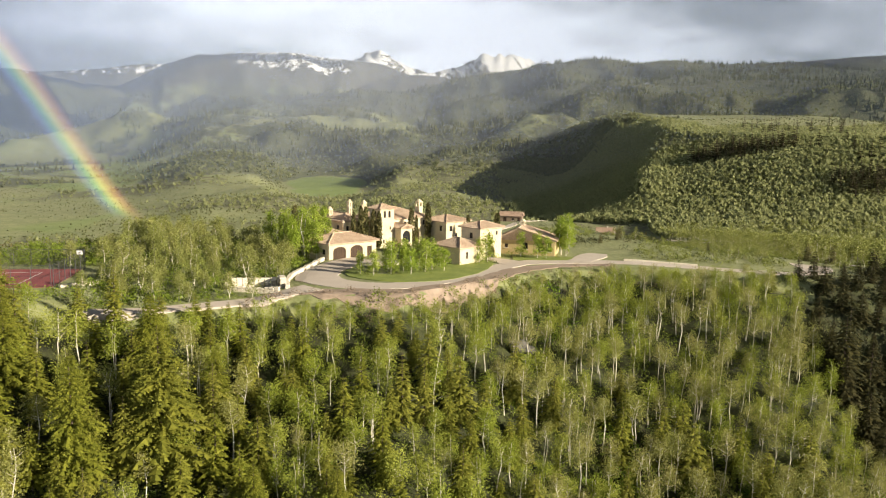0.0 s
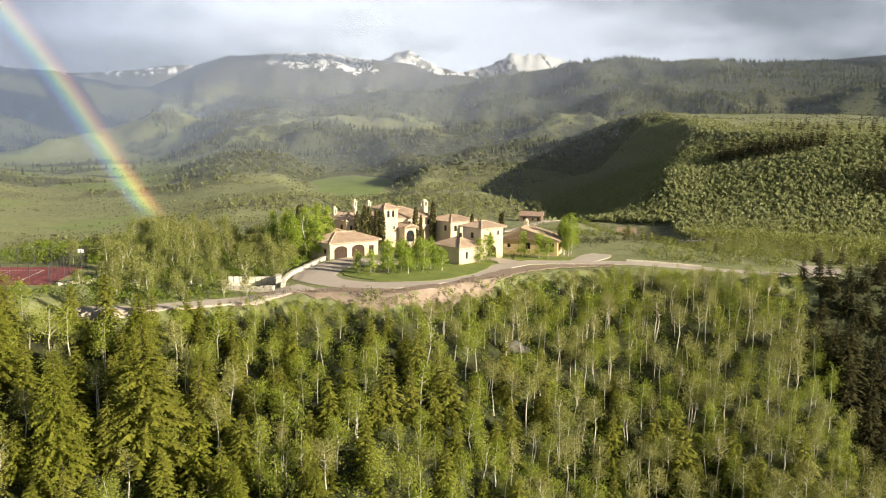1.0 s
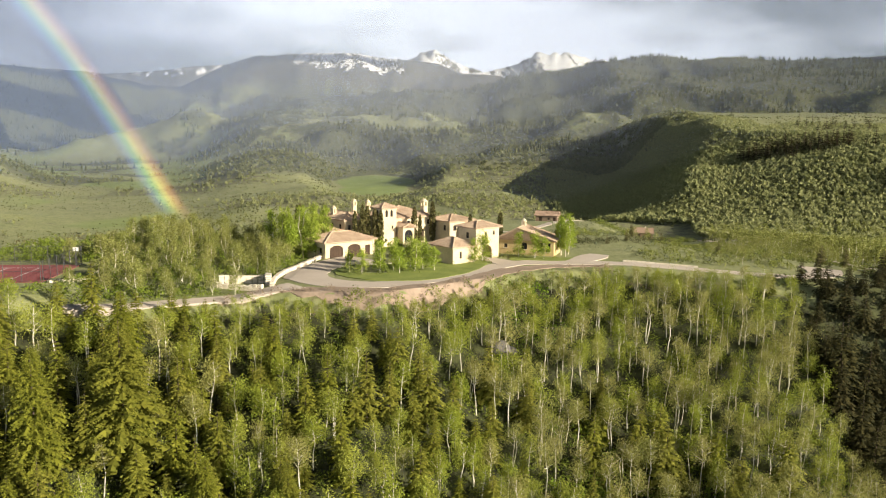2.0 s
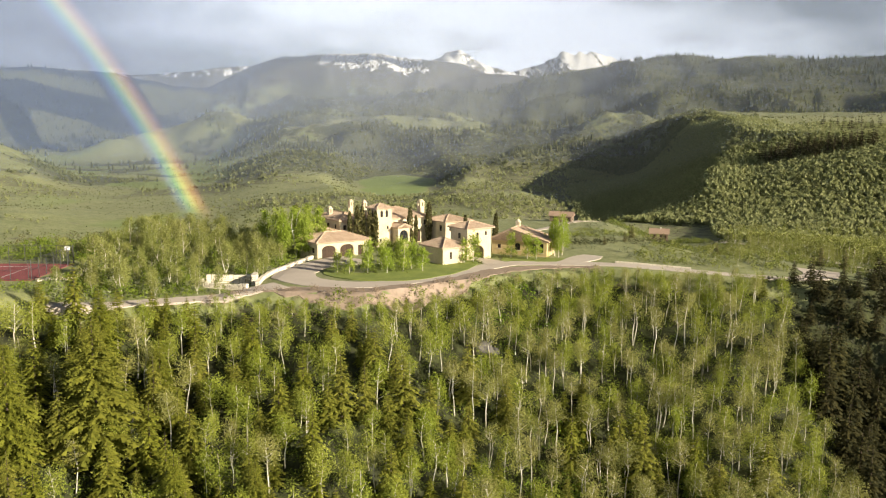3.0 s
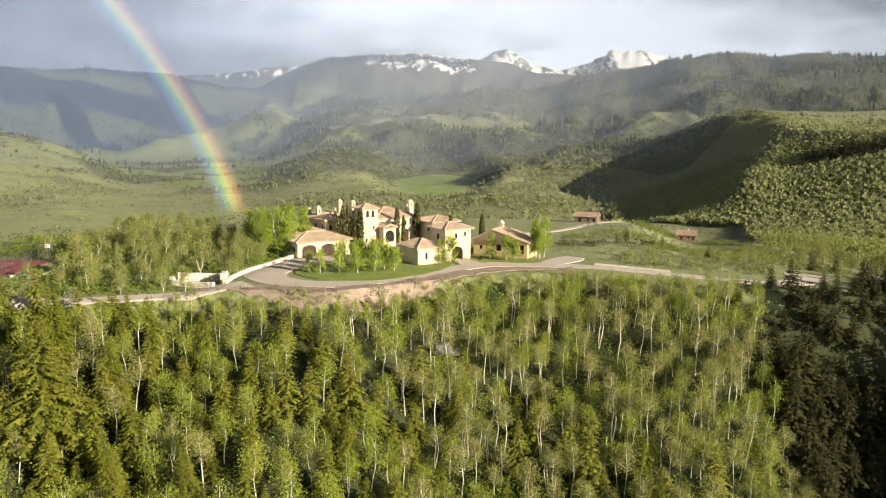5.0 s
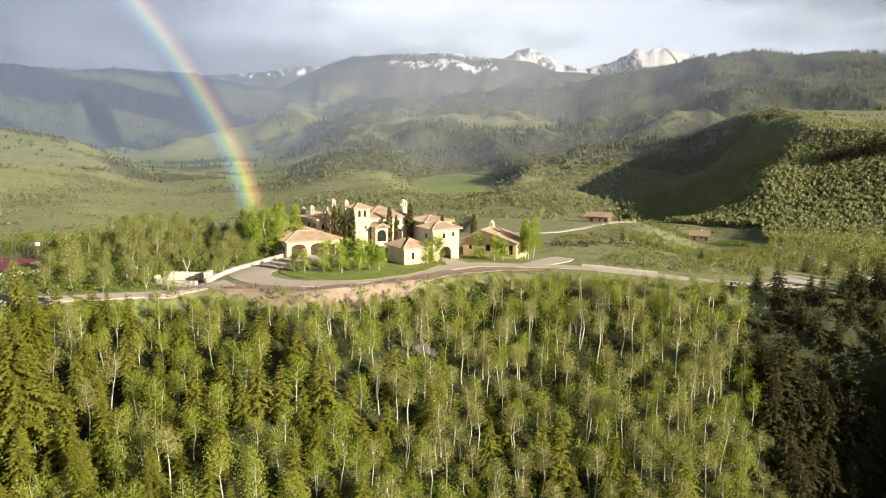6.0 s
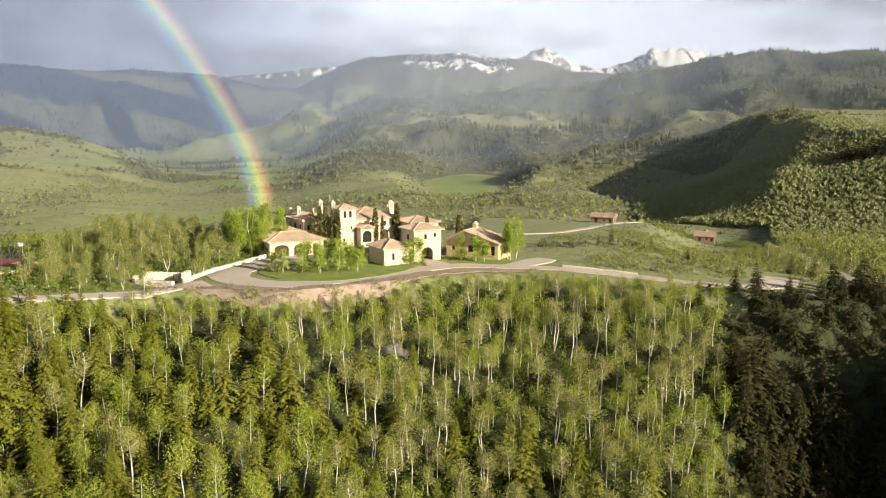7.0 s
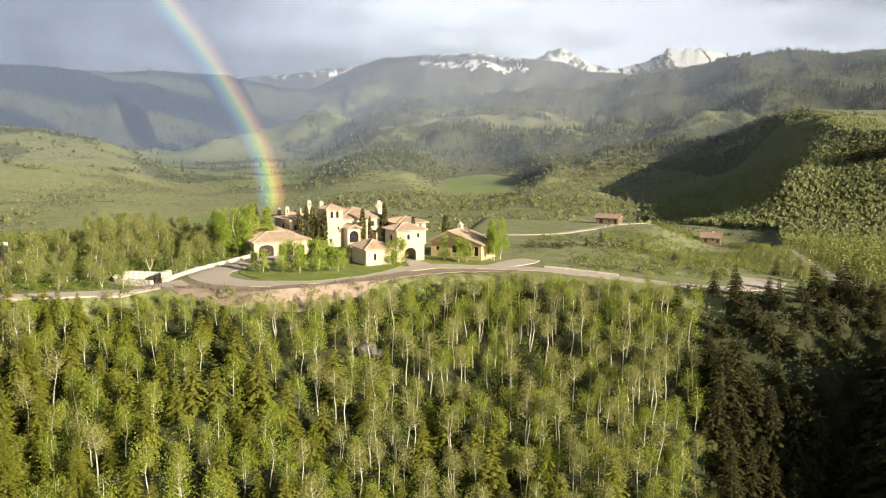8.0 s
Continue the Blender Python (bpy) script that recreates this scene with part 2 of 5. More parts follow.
# centre x, y, height over the valley, half width along, half width across, turn
HILLS = [
    (640, 1250, 92, 390, 520, 0),        # wooded hill beyond the meadow
    (430, 800, 46, 170, 170, 0),
    (-1190, 1130, 92, 300, 330, -40),    # bare hill beyond the court
    (-640, 2300, 70, 300, 240, 20),      # low green hills in the valley
    (-500, 1620, 50, 120, 300, 12),
    (-800, 2700, 120, 420, 360, -8),
    (-150, 2750, 95, 330, 330, -8),
]
# ridge lines: half width, then x, y, z along the crest
DARK_RIDGE = (600, (-3900, 1500, 260), (-2900, 2300, 290), (-2506, 2674, 273), (-2450, 2794, 290), (-2387, 2916, 281), (-2296, 3053, 275), (-2173, 3206, 301), (-2056, 3343, 295), (-1882, 3505, 281), (-1646, 3571, 225))
SNOWFIELD = (420, (-2800, 3700, 330), (-2530, 3870, 347), (-2111, 4177, 345), (-1785, 4309, 396), (-1500, 4360, 400))
NEAR_MOUNTAIN = (760, (-1629, 3799, 250), (-1443, 3876, 358), (-1287, 3912, 410), (-1044, 3956, 428), (-813, 3973, 431), (-656, 3984, 408), (-387, 3983, 385), (-262, 3930, 331))
PEAKS = (330, (-853, 4618, 415), (-640, 4652, 455), (-560, 4660, 497), (-468, 4664, 533), (-395, 4665, 488), (-257, 4667, 425), (-170, 4663, 398), (-10, 4650, 440), (60, 4648, 468), (112, 4648, 506), (160, 4647, 486), (290, 4633, 505), (440, 4614, 474), (680, 4569, 446))
WOODED_RIDGE = (900, (-200, 3294, 210), (-40, 3306, 262), (235, 3253, 303), (409, 3189, 315), (533, 3122, 325), (701, 3041, 306), (782, 2948, 314), (899, 2863, 296), (1106, 2735, 290), (1317, 2528, 250), (2600, 1700, 230))
BACK_RIDGE = (700, (1334, 3983, 405), (1599, 3830, 408), (1842, 3551, 412), (2900, 2700, 380))
SPUR = (620, (60, 2250, 55), (218, 2340, 115), (466, 2355, 165), (781, 2322, 197), (1110, 2128, 195), (2200, 1500, 190))
SPUR_EAST = (330, (287, 2941, 303), (16, 2702, 134), (-216, 2390, 40), (-342, 2120, -25))
SPUR_NEAR = (300, (747, 2657, 232), (493, 2459, 165), (292, 2237, 104), (105, 2001, 34), (-49, 1750, -30), (-139, 1543, -60))
SPUR_WEST = (260, (-1030, 2486, 86), (-773, 2158, 20), (-517, 1717, -40), (-376, 1447, -60))
DOME_FOOT = (330, (-1022, 3236, 200), (-764, 2999, 150), (-572, 2737, 92), (-420, 2500, 20))
RIDGES = (SPUR_EAST, SPUR_NEAR, SPUR_WEST, DOME_FOOT, DARK_RIDGE, SNOWFIELD, NEAR_MOUNTAIN, PEAKS, WOODED_RIDGE, BACK_RIDGE, SPUR)


def near_edge(x):
    """y of the plateau's front edge."""
    return np.interp(x, (-140, -95, -60, -42, -28, -8, 4, 18, 34, 60, 84, 130, 200), (118, 118, 110, 118, 131, 133, 146, 158, 166, 165, 163, 178, 205))


def far_edge(x):
    return np.interp(x, (-140, -90, -50, -20, 20, 45, 62, 110, 200), (160, 166, 194, 214, 222, 222, 200, 188, 200))


def valley_floor(x, y):
    """1 along the flat valley under the rain."""
    r, az = np.hypot(x - 30, y), np.degrees(np.arctan2(x - 30, y))
    return np.exp(-((az + 28) / 6.5) ** 4) * smooth01((r - 600) / 200) * (1 - smooth01((r - 2300) / 400))


def hay_field(x, y, wide=1.05):
    """1 on the mown field in the valley's side arm."""
    u, v = (x + 222 + 0.18 * (y - 1320)) / (70 + 0.05 * (y - 1100)), (y - 1330) / 330
    u = u + 0.25 * fractal(x, y, 90, 3, 61)
    return smooth01((wide - u * u - v * v) * (1.1 if wide < 2 else 0.5))


def ground(x, y):
    """The ground's height in metres over the house's forecourt."""
    x, y = np.asarray(x, dtype=float), np.asarray(y, dtype=float)
    far = smooth01((np.hypot(x, y) - 600) / 1400)
    gully = fractal(x, y, 520, 6, 3, 0.5, True)
    lumps = fractal(x, y, 200, 5, 5, 0.55)
    land = np.full(np.broadcast(x, y).shape, VALLEY)
    for cx, cy, h, a, b, turn in HILLS:
        c, s = math.cos(radians(turn)), math.sin(radians(turn))
        u, v = ((x - cx) * c + (y - cy) * s) / a, (-(x - cx) * s + (y - cy) * c) / b
        land = land + h * np.exp(-(u * u + v * v) / 2)
    flank = 64 * smooth01((x - 165 + 0.05 * (y - 1100) + 22 * fractal(x, y, 170, 4, 15)) / 105) * smooth01((y - 800) / 220) * (1 - smooth01((y - 1650) / 400))
    cap = 30 + 0.055 * np.clip(y - 900, 0, 150) + 0.075 * np.clip(y - 1050, 0, 380)
    land = np.where(land + flank > cap, cap + (land + flank - cap) * 0.12, land + flank)
    rough, crags, knolls = fractal(x, y, 50, 4, 33, 0.6), fractal(x, y, 170, 5, 35, 0.55, True), fractal(x, y, 170, 5, 25, 0.6)
    for wide, *crest in RIDGES:
        tall, near = np.full_like(land, -999.0), np.full_like(land, 1e9)
        for (x0, y0, z0), (x1, y1, z1) in zip(crest, crest[1:]):
            dx, dy = x1 - x0, y1 - y0
            f = np.clip(((x - x0) * dx + (y - y0) * dy) / (dx * dx + dy * dy), 0, 1)
            d = np.hypot(x - x0 - f * dx, y - y0 - f * dy)
            tall = np.where(d < near, z0 + f * (z1 - z0), tall)
            near = np.minimum(near, d)
        tall = tall + 20 * rough * smooth01((tall - 395) / 60) * smooth01((y - 4400) / 100)
        d = near / wide
        side = smooth01(d * 4)
        d = d * (1 - 0.32 * gully * side)
        fall = np.exp(-1.05 * d ** 1.5)
        high = VALLEY + (tall - VALLEY) * fall + (38 * (gully - 0.25) * side + (9 * rough - 80 * (crags - 0.3) * smooth01(d * 3.5)) * smooth01((tall - 395) / 60) * smooth01((y - 4400) / 100)) * fall + 22 * knolls * side * fall
        land = np.maximum(land, high)
    land = land + far * np.clip((land - VALLEY) / 60, 0.08, 1) * (17 * gully + 11 * lumps + 5 * fractal(x, y, 70, 3, 27)) * np.clip(1.6 - (land - VALLEY) / 260, 0.12, 1)
    # the wooded hill falls off steeply west of its shoulder
    brow = np.interp(y, (600, 690, 833, 1000, 1200), (120, 150, 205, 256, 285)) + 34 * fractal(x, y, 120, 4, 67)
    hang = smooth01((y - 650) / 90) * (1 - smooth01((y - 1250) / 150))
    land = land + hang * (6 * np.exp(-((x - brow - 12) / 26) ** 2) - 18 * smooth01((brow - x) / 100) * (1 - smooth01((90 - x) / 150)))
    land = np.maximum(land, VALLEY)
    land = VALLEY + (land - VALLEY) * (1 - 0.92 * np.clip(valley_floor(x, y) + 0.85 * hay_field(x, y, 2.6), 0, 1))
    land = land + 3.0 * fractal(x, y, 130, 4, 9) * smooth01((np.hypot(x, y) - 260) / 300)
    # the ridge that carries the house
    xs = 30 + (x - 30) * 200 / np.maximum(y, 200)
    e, b = near_edge(x), far_edge(xs)
    top = np.interp(xs, (-140, -102, -62, -56, -34, -28, 40, 80, 130), (1.5, 2.0, 2.0, 0.3, -0.8, 0, 0, -1.6, -5))
    drop = np.maximum(e - y, 0)
    front = top - 0.64 * drop + 0.0012 * np.minimum(drop, 150) ** 2 - 0.7 * smooth01(drop / 4) + 1.0 * fractal(x, y, 23, 4, 11) * smooth01(drop / 12)
    front = front - 15 * np.exp(-((x - 90 + 0.1 * (166 - y)) / 14) ** 2) * smooth01(drop / 25)
    back = np.maximum(y - b, 0)
    shelf = np.interp(back, (0, 30, 100, 200, 300, 420, 600), (0, -3, -17, -21.5, -27, -40, -60)) - 10 * smooth01((xs - 42) / 16) * np.clip(back / 310, 0, 1)
    even = smooth01((xs - 58) / 20)
    shelf = shelf * (1 - even) + even * np.interp(back, (0, 300, 600), (0, -33.5, -60))
    behind = top + shelf + smooth01((2 - xs) / 26) * (-0.3 * back - shelf)
    behind = np.maximum(behind, VALLEY)
    mine = np.where(y < e, front, behind)
    blend = smooth01((back - 300) / 260)
    z = mine * (1 - blend) + np.maximum(land, VALLEY - 6) * blend
    wing = np.minimum(z, top - 0.25 * np.maximum(-xs - 95, 0))
    return np.where((xs < -95) & (back < 300), np.maximum(wing, VALLEY - 10), z)


def forest_cover(x, y):
    """How wooded the far land is, 0 to 1."""
    f = 0.55 + 0.8 * fractal(x, y, 420, 5, 21, 0.6) + 0.6 * fractal(x, y, 90, 3, 23)
    right = smooth01((x - 20 - 0.05 * y) / 200)
    high = ground(x, y)
    f = f + 0.4 * right - 0.12 * smooth01((-x - 300) / 900)
    f = f + 0.45 * smooth01((high - 40) / 100) * smooth01((y - 1900) / 500)
    # added woodland darkens the western ridge in place of cloud shade
    f = f + 0.4 * smooth01((-x - 1500) / 300) * smooth01((high + 30) / 60) * smooth01((y - 2000) / 300)
    f = f - 0.25 * smooth01((1500 - np.hypot(x, y)) / 500) * (1 - right)
    top = smooth01((high - 34) / 5) * smooth01((y - 970 - 40 * fractal(x, y, 60, 2, 63)) / 50) * (1 - smooth01((y - 1480) / 100)) * smooth01((x - 250) / 60)
    f = f + 0.5 * smooth01((x + 150) / 250) * smooth01((y - 1750) / 300)
    f = f + 0.5 * smooth01((x - 60) / 60) * smooth01((y - 620) / 100) * (1 - smooth01((y - 1500) / 300))
    f = f + 0.6 * np.exp(-((x - 20) / 150) ** 2 - ((y - 1280) / 260) ** 2)
    f = f + 0.55 * np.exp(-((x + 430) / 170) ** 2 - ((y - 1650) / 420) ** 2)
    # cover thickened again over the west, standing in for the cloud's shade
    f = f + 0.7 * smooth01((-x - 1250) / 250) * smooth01((y - 2300) / 300)
    return np.clip(f, 0, 1) * (1 - top)


def ground_sheet():
    az = np.radians(np.concatenate([np.arange(-180, -58, 4.0), np.arange(-58, 38, 0.22), np.arange(38, 178, 4.0), [180.0]]))
    r = np.concatenate([[0.5, 15, 30, 45], 60 * 1.0145 ** np.arange(0, 310)])
    r = r[r < 4960]
    A, R = np.meshgrid(az, r)
    X, Y = 30 + R * np.sin(A), R * np.cos(A)
    Z = ground(X, Y)
    n, m = X.shape
    idx = np.arange(n * m).reshape(n, m)
    faces = np.stack([idx[:-1, :-1], idx[:-1, 1:], idx[1:, 1:], idx[1:, :-1]], -1).reshape(-1, 4)[:, ::-1]
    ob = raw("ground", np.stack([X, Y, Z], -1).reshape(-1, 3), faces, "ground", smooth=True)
    rr = np.hypot(X, Y)
    forest = forest_cover(X, Y) * smooth01((rr - 300) / 200)
    # the extra reach past x 77 and 93 paints the gully's shade onto its grass
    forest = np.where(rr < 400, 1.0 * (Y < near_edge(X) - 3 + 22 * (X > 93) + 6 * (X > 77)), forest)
    snow = 0.6 * smooth01((Z - 60) / 330) * smooth01((Y - 3500) / 200) * smooth01((X + 1130) / 120) * (1 - smooth01((X + 600) / 190)) + 0.62 * smooth01((Y - 4350) / 120) * smooth01((Z - 250) / 60) + 0.35 * smooth01((Y - 3750) / 150) * smooth01((-X - 1500) / 150) * smooth01((Z - 290) / 60)
    field = smooth01((hay_field(X, Y) - 0.35) * 4)
    strips = smooth01((fractal(X, Y * 0.35, 120, 3, 57) + 0.02) * 6) * valley_floor(X, Y)
    field = np.maximum(field, 0.75 * strips)
    forest = forest * (1 - field)
    rock = smooth01((Z - 130) / 130) * smooth01((Y - 3300) / 250)
    col = ob.data.color_attributes.new("cover", "FLOAT_COLOR", "POINT")
    data = np.stack([forest, snow, field, rock], -1).reshape(-1)
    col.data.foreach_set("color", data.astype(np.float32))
    return tagged(ob, "green ridge, valley and snow-capped mountains of grass and woodland", "ground", kind="structure")


ground_sheet()


# ---- plants ----
def tube(points, radii, sides=5):
    """Verts and triangles of a tapered tube along points."""
    pts, verts, tris = np.array(points, dtype=float), [], []
    for i, (p, rad) in enumerate(zip(pts, radii)):
        d = pts[min(i + 1, len(pts) - 1)] - pts[max(i - 1, 0)]
        d = d / (np.linalg.norm(d) + 1e-9)
        a = np.cross(d, (0.3, 1.0, 0.1))
        a = a / (np.linalg.norm(a) + 1e-9)
        b = np.cross(d, a)
        for s in range(sides):
            t = 2 * math.pi * s / sides
            verts.append(p + rad * (math.cos(t) * a + math.sin(t) * b))
    for i in range(len(pts) - 1):
        for s in range(sides):
            q, n = i * sides + s, i * sides + (s + 1) % sides
            tris += [(q, n, n + sides), (q, n + sides, q + sides)]
    return np.array(verts), np.array(tris)


def joined(meshes):
    verts, tris, base = [], [], 0
    for v, t in meshes:
        verts.append(v)
        tris.append(t + base)
        base += len(v)
    return np.concatenate(verts), np.concatenate(tris)


def flakes(rng, centres, size, flat=0.0):
    """One small leaf triangle of its own at each centre."""
    n = len(centres)
    a = rng.normal(size=(n, 3))
    a[:, 2] *= 1 - flat
    a /= np.linalg.norm(a, axis=1)[:, None]
    b = np.cross(a, rng.normal(size=(n, 3)))
    b[:, 2] *= 1 - flat
    b /= np.linalg.norm(b, axis=1)[:, None] + 1e-9
    s = (size * rng.uniform(0.6, 1.3, n))[:, None]
    v = np.stack([centres - a * s * 0.6, centres + a * s * 0.5 + b * s * 0.5, centres + a * s * 0.3 - b * s * 0.6], 1)
    return v.reshape(-1, 3), np.arange(3 * n).reshape(-1, 3)


def broadleaf(seed, h=9.0, spread=1.5, low=0.36, clumps=30, each=26, leaf=0.26, trunks=1, twigs=True):
    """A slender tree: (trunk mesh, crown mesh)."""
    rng = np.random.RandomState(seed)
    woods, tips = [], []
    for s in range(trunks):
        lean = rng.normal(0, 0.035 + 0.04 * (trunks > 1), 2) * h
        bend = np.cumsum(rng.normal(0, 0.035, (7, 2)), 0) * h
        f = np.linspace(-0.04, 1, 7)
        line = np.column_stack([lean[0] * f + bend[:, 0] * f * (1 - f) * 2, lean[1] * f + bend[:, 1] * f * (1 - f) * 2, h * f * 0.97])
        woods.append(tube(line, 0.0125 * h * (1 - 0.86 * np.clip(f, 0, 1)) + 0.008, 5 if twigs else 3))
        for k in range(max(5, 11 // trunks)):
            f0 = rng.uniform(low, 0.88)
            base = np.array([np.interp(f0, f, line[:, i]) for i in range(3)])
            az, up = rng.uniform(0, 2 * math.pi), rng.uniform(0.5, 1.1)
            long = spread * rng.uniform(0.55, 1.05) * (1.15 - 0.75 * f0)
            tip = base + long * np.array([math.cos(az), math.sin(az), up])
            mid = (base + tip) / 2 + np.array([0, 0, -0.06 * long])
            if twigs:
                woods.append(tube([base, mid, tip], [0.0042 * h, 0.0028 * h, 0.008], 3))
            tips += [tip, mid * 0.4 + tip * 0.6]
    tips = np.array(tips)
    top = np.column_stack([rng.normal(0, spread * 0.4, clumps), rng.normal(0, spread * 0.4, clumps), rng.uniform(low + 0.12, 1.0, clumps) * h])
    top[:, :2] *= np.sqrt(np.clip(1.25 - top[:, 2:] / h, 0.06, 1)) * 1.25
    cs = np.concatenate([tips, top])
    cs = cs[rng.permutation(len(cs))[:clumps]]
    pts = np.repeat(cs, each, 0) + rng.normal(0, 1, (len(cs) * each, 3)) * np.array([0.30, 0.30, 0.36]) * spread / 1.5
    return joined(woods), flakes(rng, pts, leaf)


def conifer(seed, h=15.0, wide=3.0, rows=24, arms=8, steps=6, droop=0.35, gap=0.06, shape=0.8, tufts=1):
    """A fir: whorls of drooping boughs, each a feathered spray with loose tufts of needles."""
    rng = np.random.RandomState(seed)
    f = np.linspace(-0.05, 1, 6)
    bend = rng.normal(0, 0.008 * h, 2)
    trunk = tube(np.column_stack([bend[0] * f, bend[1] * f, h * f]), 0.014 * h * (1 - f * 0.93) + 0.01, 6)
    verts, knots, sizes = [], [], []
    lobes = rng.uniform(0.78, 1.2, 5)
    for i in range(rows):
        z = gap + (1 - gap) * ((i + rng.uniform(-0.3, 0.3)) / rows)
        z = min(max(z, 0.03), 0.985)
        reach = wide * (1 - z) ** shape * min(1.0, 0.62 + 2.4 * z) * rng.uniform(0.8, 1.12) + 0.14
        for k in range(arms):
            if rng.rand() < 0.08:
                continue
            az = 2 * math.pi * (k + rng.uniform(-0.4, 0.4)) / arms + i * 1.3
            r = reach * rng.uniform(0.66, 1.14) * lobes[int(az / 1.2566 + 0.25 * i) % 5]
            out, side = np.array([math.cos(az), math.sin(az), 0]), np.array([-math.sin(az), math.cos(az), 0])
            for s in range(steps):
                t0, t1 = s / steps, (s + 1.55) / steps
                lift = 0.16 * r
                p0 = np.array([0, 0, h * z]) + out * r * t0 + np.array([0, 0, lift * t0 * 2 - droop * r * t0 * t0 * 1.6])
                p1 = np.array([0, 0, h * z]) + out * r * min(t1, 1.05) + np.array([0, 0, lift * t1 * 2 - droop * r * t1 * t1 * 1.6])
                wd = (0.30 * r * (1 - 0.55 * t0) + 0.10) * rng.uniform(0.7, 1.2) / (1 + arms / 22)
                sag = np.array([0, 0, -wd * rng.uniform(0.25, 0.7)])
                for sg in (1, -1):
                    verts.append([p0, p1 + rng.normal(0, 0.03, 3), (p0 * 0.45 + p1 * 0.55) + sg * side * wd + out * wd * 0.5 + sag])
                if t0 > 0.3:
                    for _ in range(tufts):
                        knots.append(p1 + rng.normal(0, 0.09 * r + 0.06, 3) + np.array([0, 0, 0.06 * r]))
                        sizes.append(0.03 * r + 0.13)
    v = np.array(verts).reshape(-1, 3)
    crown = [(v, np.arange(len(v)).reshape(-1, 3))]
    if knots:
        crown.append(flakes(rng, np.array(knots), np.array(sizes), 0.55))
    return trunk, joined(crown)


def column_tree(seed, h=9.0, wide=0.65, n=520):
    """A narrow upright evergreen or poplar."""
    rng = np.random.RandomState(seed)
    f = rng.uniform(0.04, 1, n) ** 0.9
    rad = wide * np.sqrt(np.clip(np.sin(np.pi * np.clip(f * 0.9 + 0.09, 0, 1)), 0, 1)) * rng.uniform(0.55, 1.08, n)
    az = rng.uniform(0, 2 * math.pi, n)
    pts = np.column_stack([rad * np.cos(az), rad * np.sin(az), h * f])
    return tube([(0, 0, -0.3), (0, 0, h * 0.5), (0, 0, h * 0.95)], [0.12, 0.08, 0.02], 5), flakes(rng, pts, 0.42)


def bush(seed, wide=1.0, tall=1.2, n=60, leaf=0.32):
    rng = np.random.RandomState(seed)
    p = rng.normal(size=(n, 3))
    p /= np.linalg.norm(p, axis=1)[:, None]
    p *= rng.uniform(0.55, 1.0, n)[:, None]
    lump = 1 + 0.25 * np.sin(3 * np.arctan2(p[:, 1], p[:, 0]) + seed)
    p = np.column_stack([p[:, 0] * wide * lump, p[:, 1] * wide * lump, np.abs(p[:, 2]) * tall + 0.05])
    return flakes(rng, p, leaf)


def tree_thing(name, label, category, trunk, crown, bark, leaves, group):
    ob = thing(name, label, category, (0, 0, 0), group=group)
    raw("trunk", *trunk, bark, ob)
    raw("crown", *crown, leaves, ob)
    return ob


def spread_out(mesh, xs, ys, zs, scales, turns):
    """One template set down many times, in one mesh."""
    v, t = mesh
    c, s = np.cos(turns)[:, None], np.sin(turns)[:, None]
    X = (v[None, :, 0] * c - v[None, :, 1] * s) * scales[:, None] + xs[:, None]
    Y = (v[None, :, 0] * s + v[None, :, 1] * c) * scales[:, None] + ys[:, None]
    Z = v[None, :, 2] * scales[:, None] + zs[:, None]
    n = len(xs)
    tris = (t[None] + (np.arange(n) * len(v))[:, None, None]).reshape(-1, 3)
    return np.stack([X, Y, Z], -1).reshape(-1, 3), tris


def scatter(rng, n, x0, x1, y0, y1, keep, apart):
    """Seeded places in a stretch of the plan, no two closer than apart."""
    cells, out = {}, []
    for _ in range(n):
        x, y = rng.uniform(x0, x1), rng.uniform(y0, y1)
        i, j = int(x // apart), int(y // apart)
        if any((x - a) ** 2 + (y - b) ** 2 < apart * apart for di in (-1, 0, 1) for dj in (-1, 0, 1) for a, b in cells.get((i + di, j + dj), ())):
            continue
        if keep(x, y):
            cells.setdefault((i, j), []).append((x, y))
            out.append((x, y))
    return np.array(out)


ASPENS = [broadleaf(100 + i, h=7.4 + 0.4 * (i % 4), spread=1.8 + 0.25 * (i % 3), low=0.26 + 0.08 * (i % 3), clumps=46, each=31 + 3 * (i % 3), leaf=0.17, trunks=1 + (i % 5 == 4)) for i in range(6)]
BARE = [broadleaf(200 + i, h=8.4 + 0.5 * (i % 3), spread=2.0 + 0.15 * (i % 2), low=0.48 + 0.04 * (i % 3), clumps=38, each=40, leaf=0.145, trunks=1 + (i == 3)) for i in range(5)]
FIRS = [conifer(300 + i, h=10.5 + 1.2 * (i % 3), wide=3.2 + 0.35 * (i % 2), rows=19, arms=8, steps=4, droop=0.28, shape=0.72) for i in range(4)]
TUFTS = [bush(420 + i, 1.1, 1.0 + 0.2 * i, 56, 0.24) for i in range(4)]
BUSHES = [bush(400 + i, 1.1 + 0.25 * (i % 3), 1.4 + 0.3 * (i % 2), 140, 0.175) for i in range(5)]


def fitted(x, z, s, name):
    """Trees just under the drive stay low, so that they do not hide it."""
    tall = 12.0 if name == "fir_tree" else 8.6
    limit = np.interp(x, (-60, -45, -30, 8, 30, 60, 75, 90), (12, 5, 0.2, -0.6, 1.4, 1.6, 4, 9)) - z
    return float(min(s, max(limit, 2.2) / tall))


def in_sight(x, y):
    """The stretch of the near slope that the walk looks over."""
    return y > np.interp(x, (-60, 0, 62, 100, 140), (64, 80, 96, 110, 122)) and -0.6 * y - 6 < x < 0.27 * y + 68


def gully_line(y):
    """x of the gully's near edge."""
    return 70 + 0.12 * max(145 - y, 0)


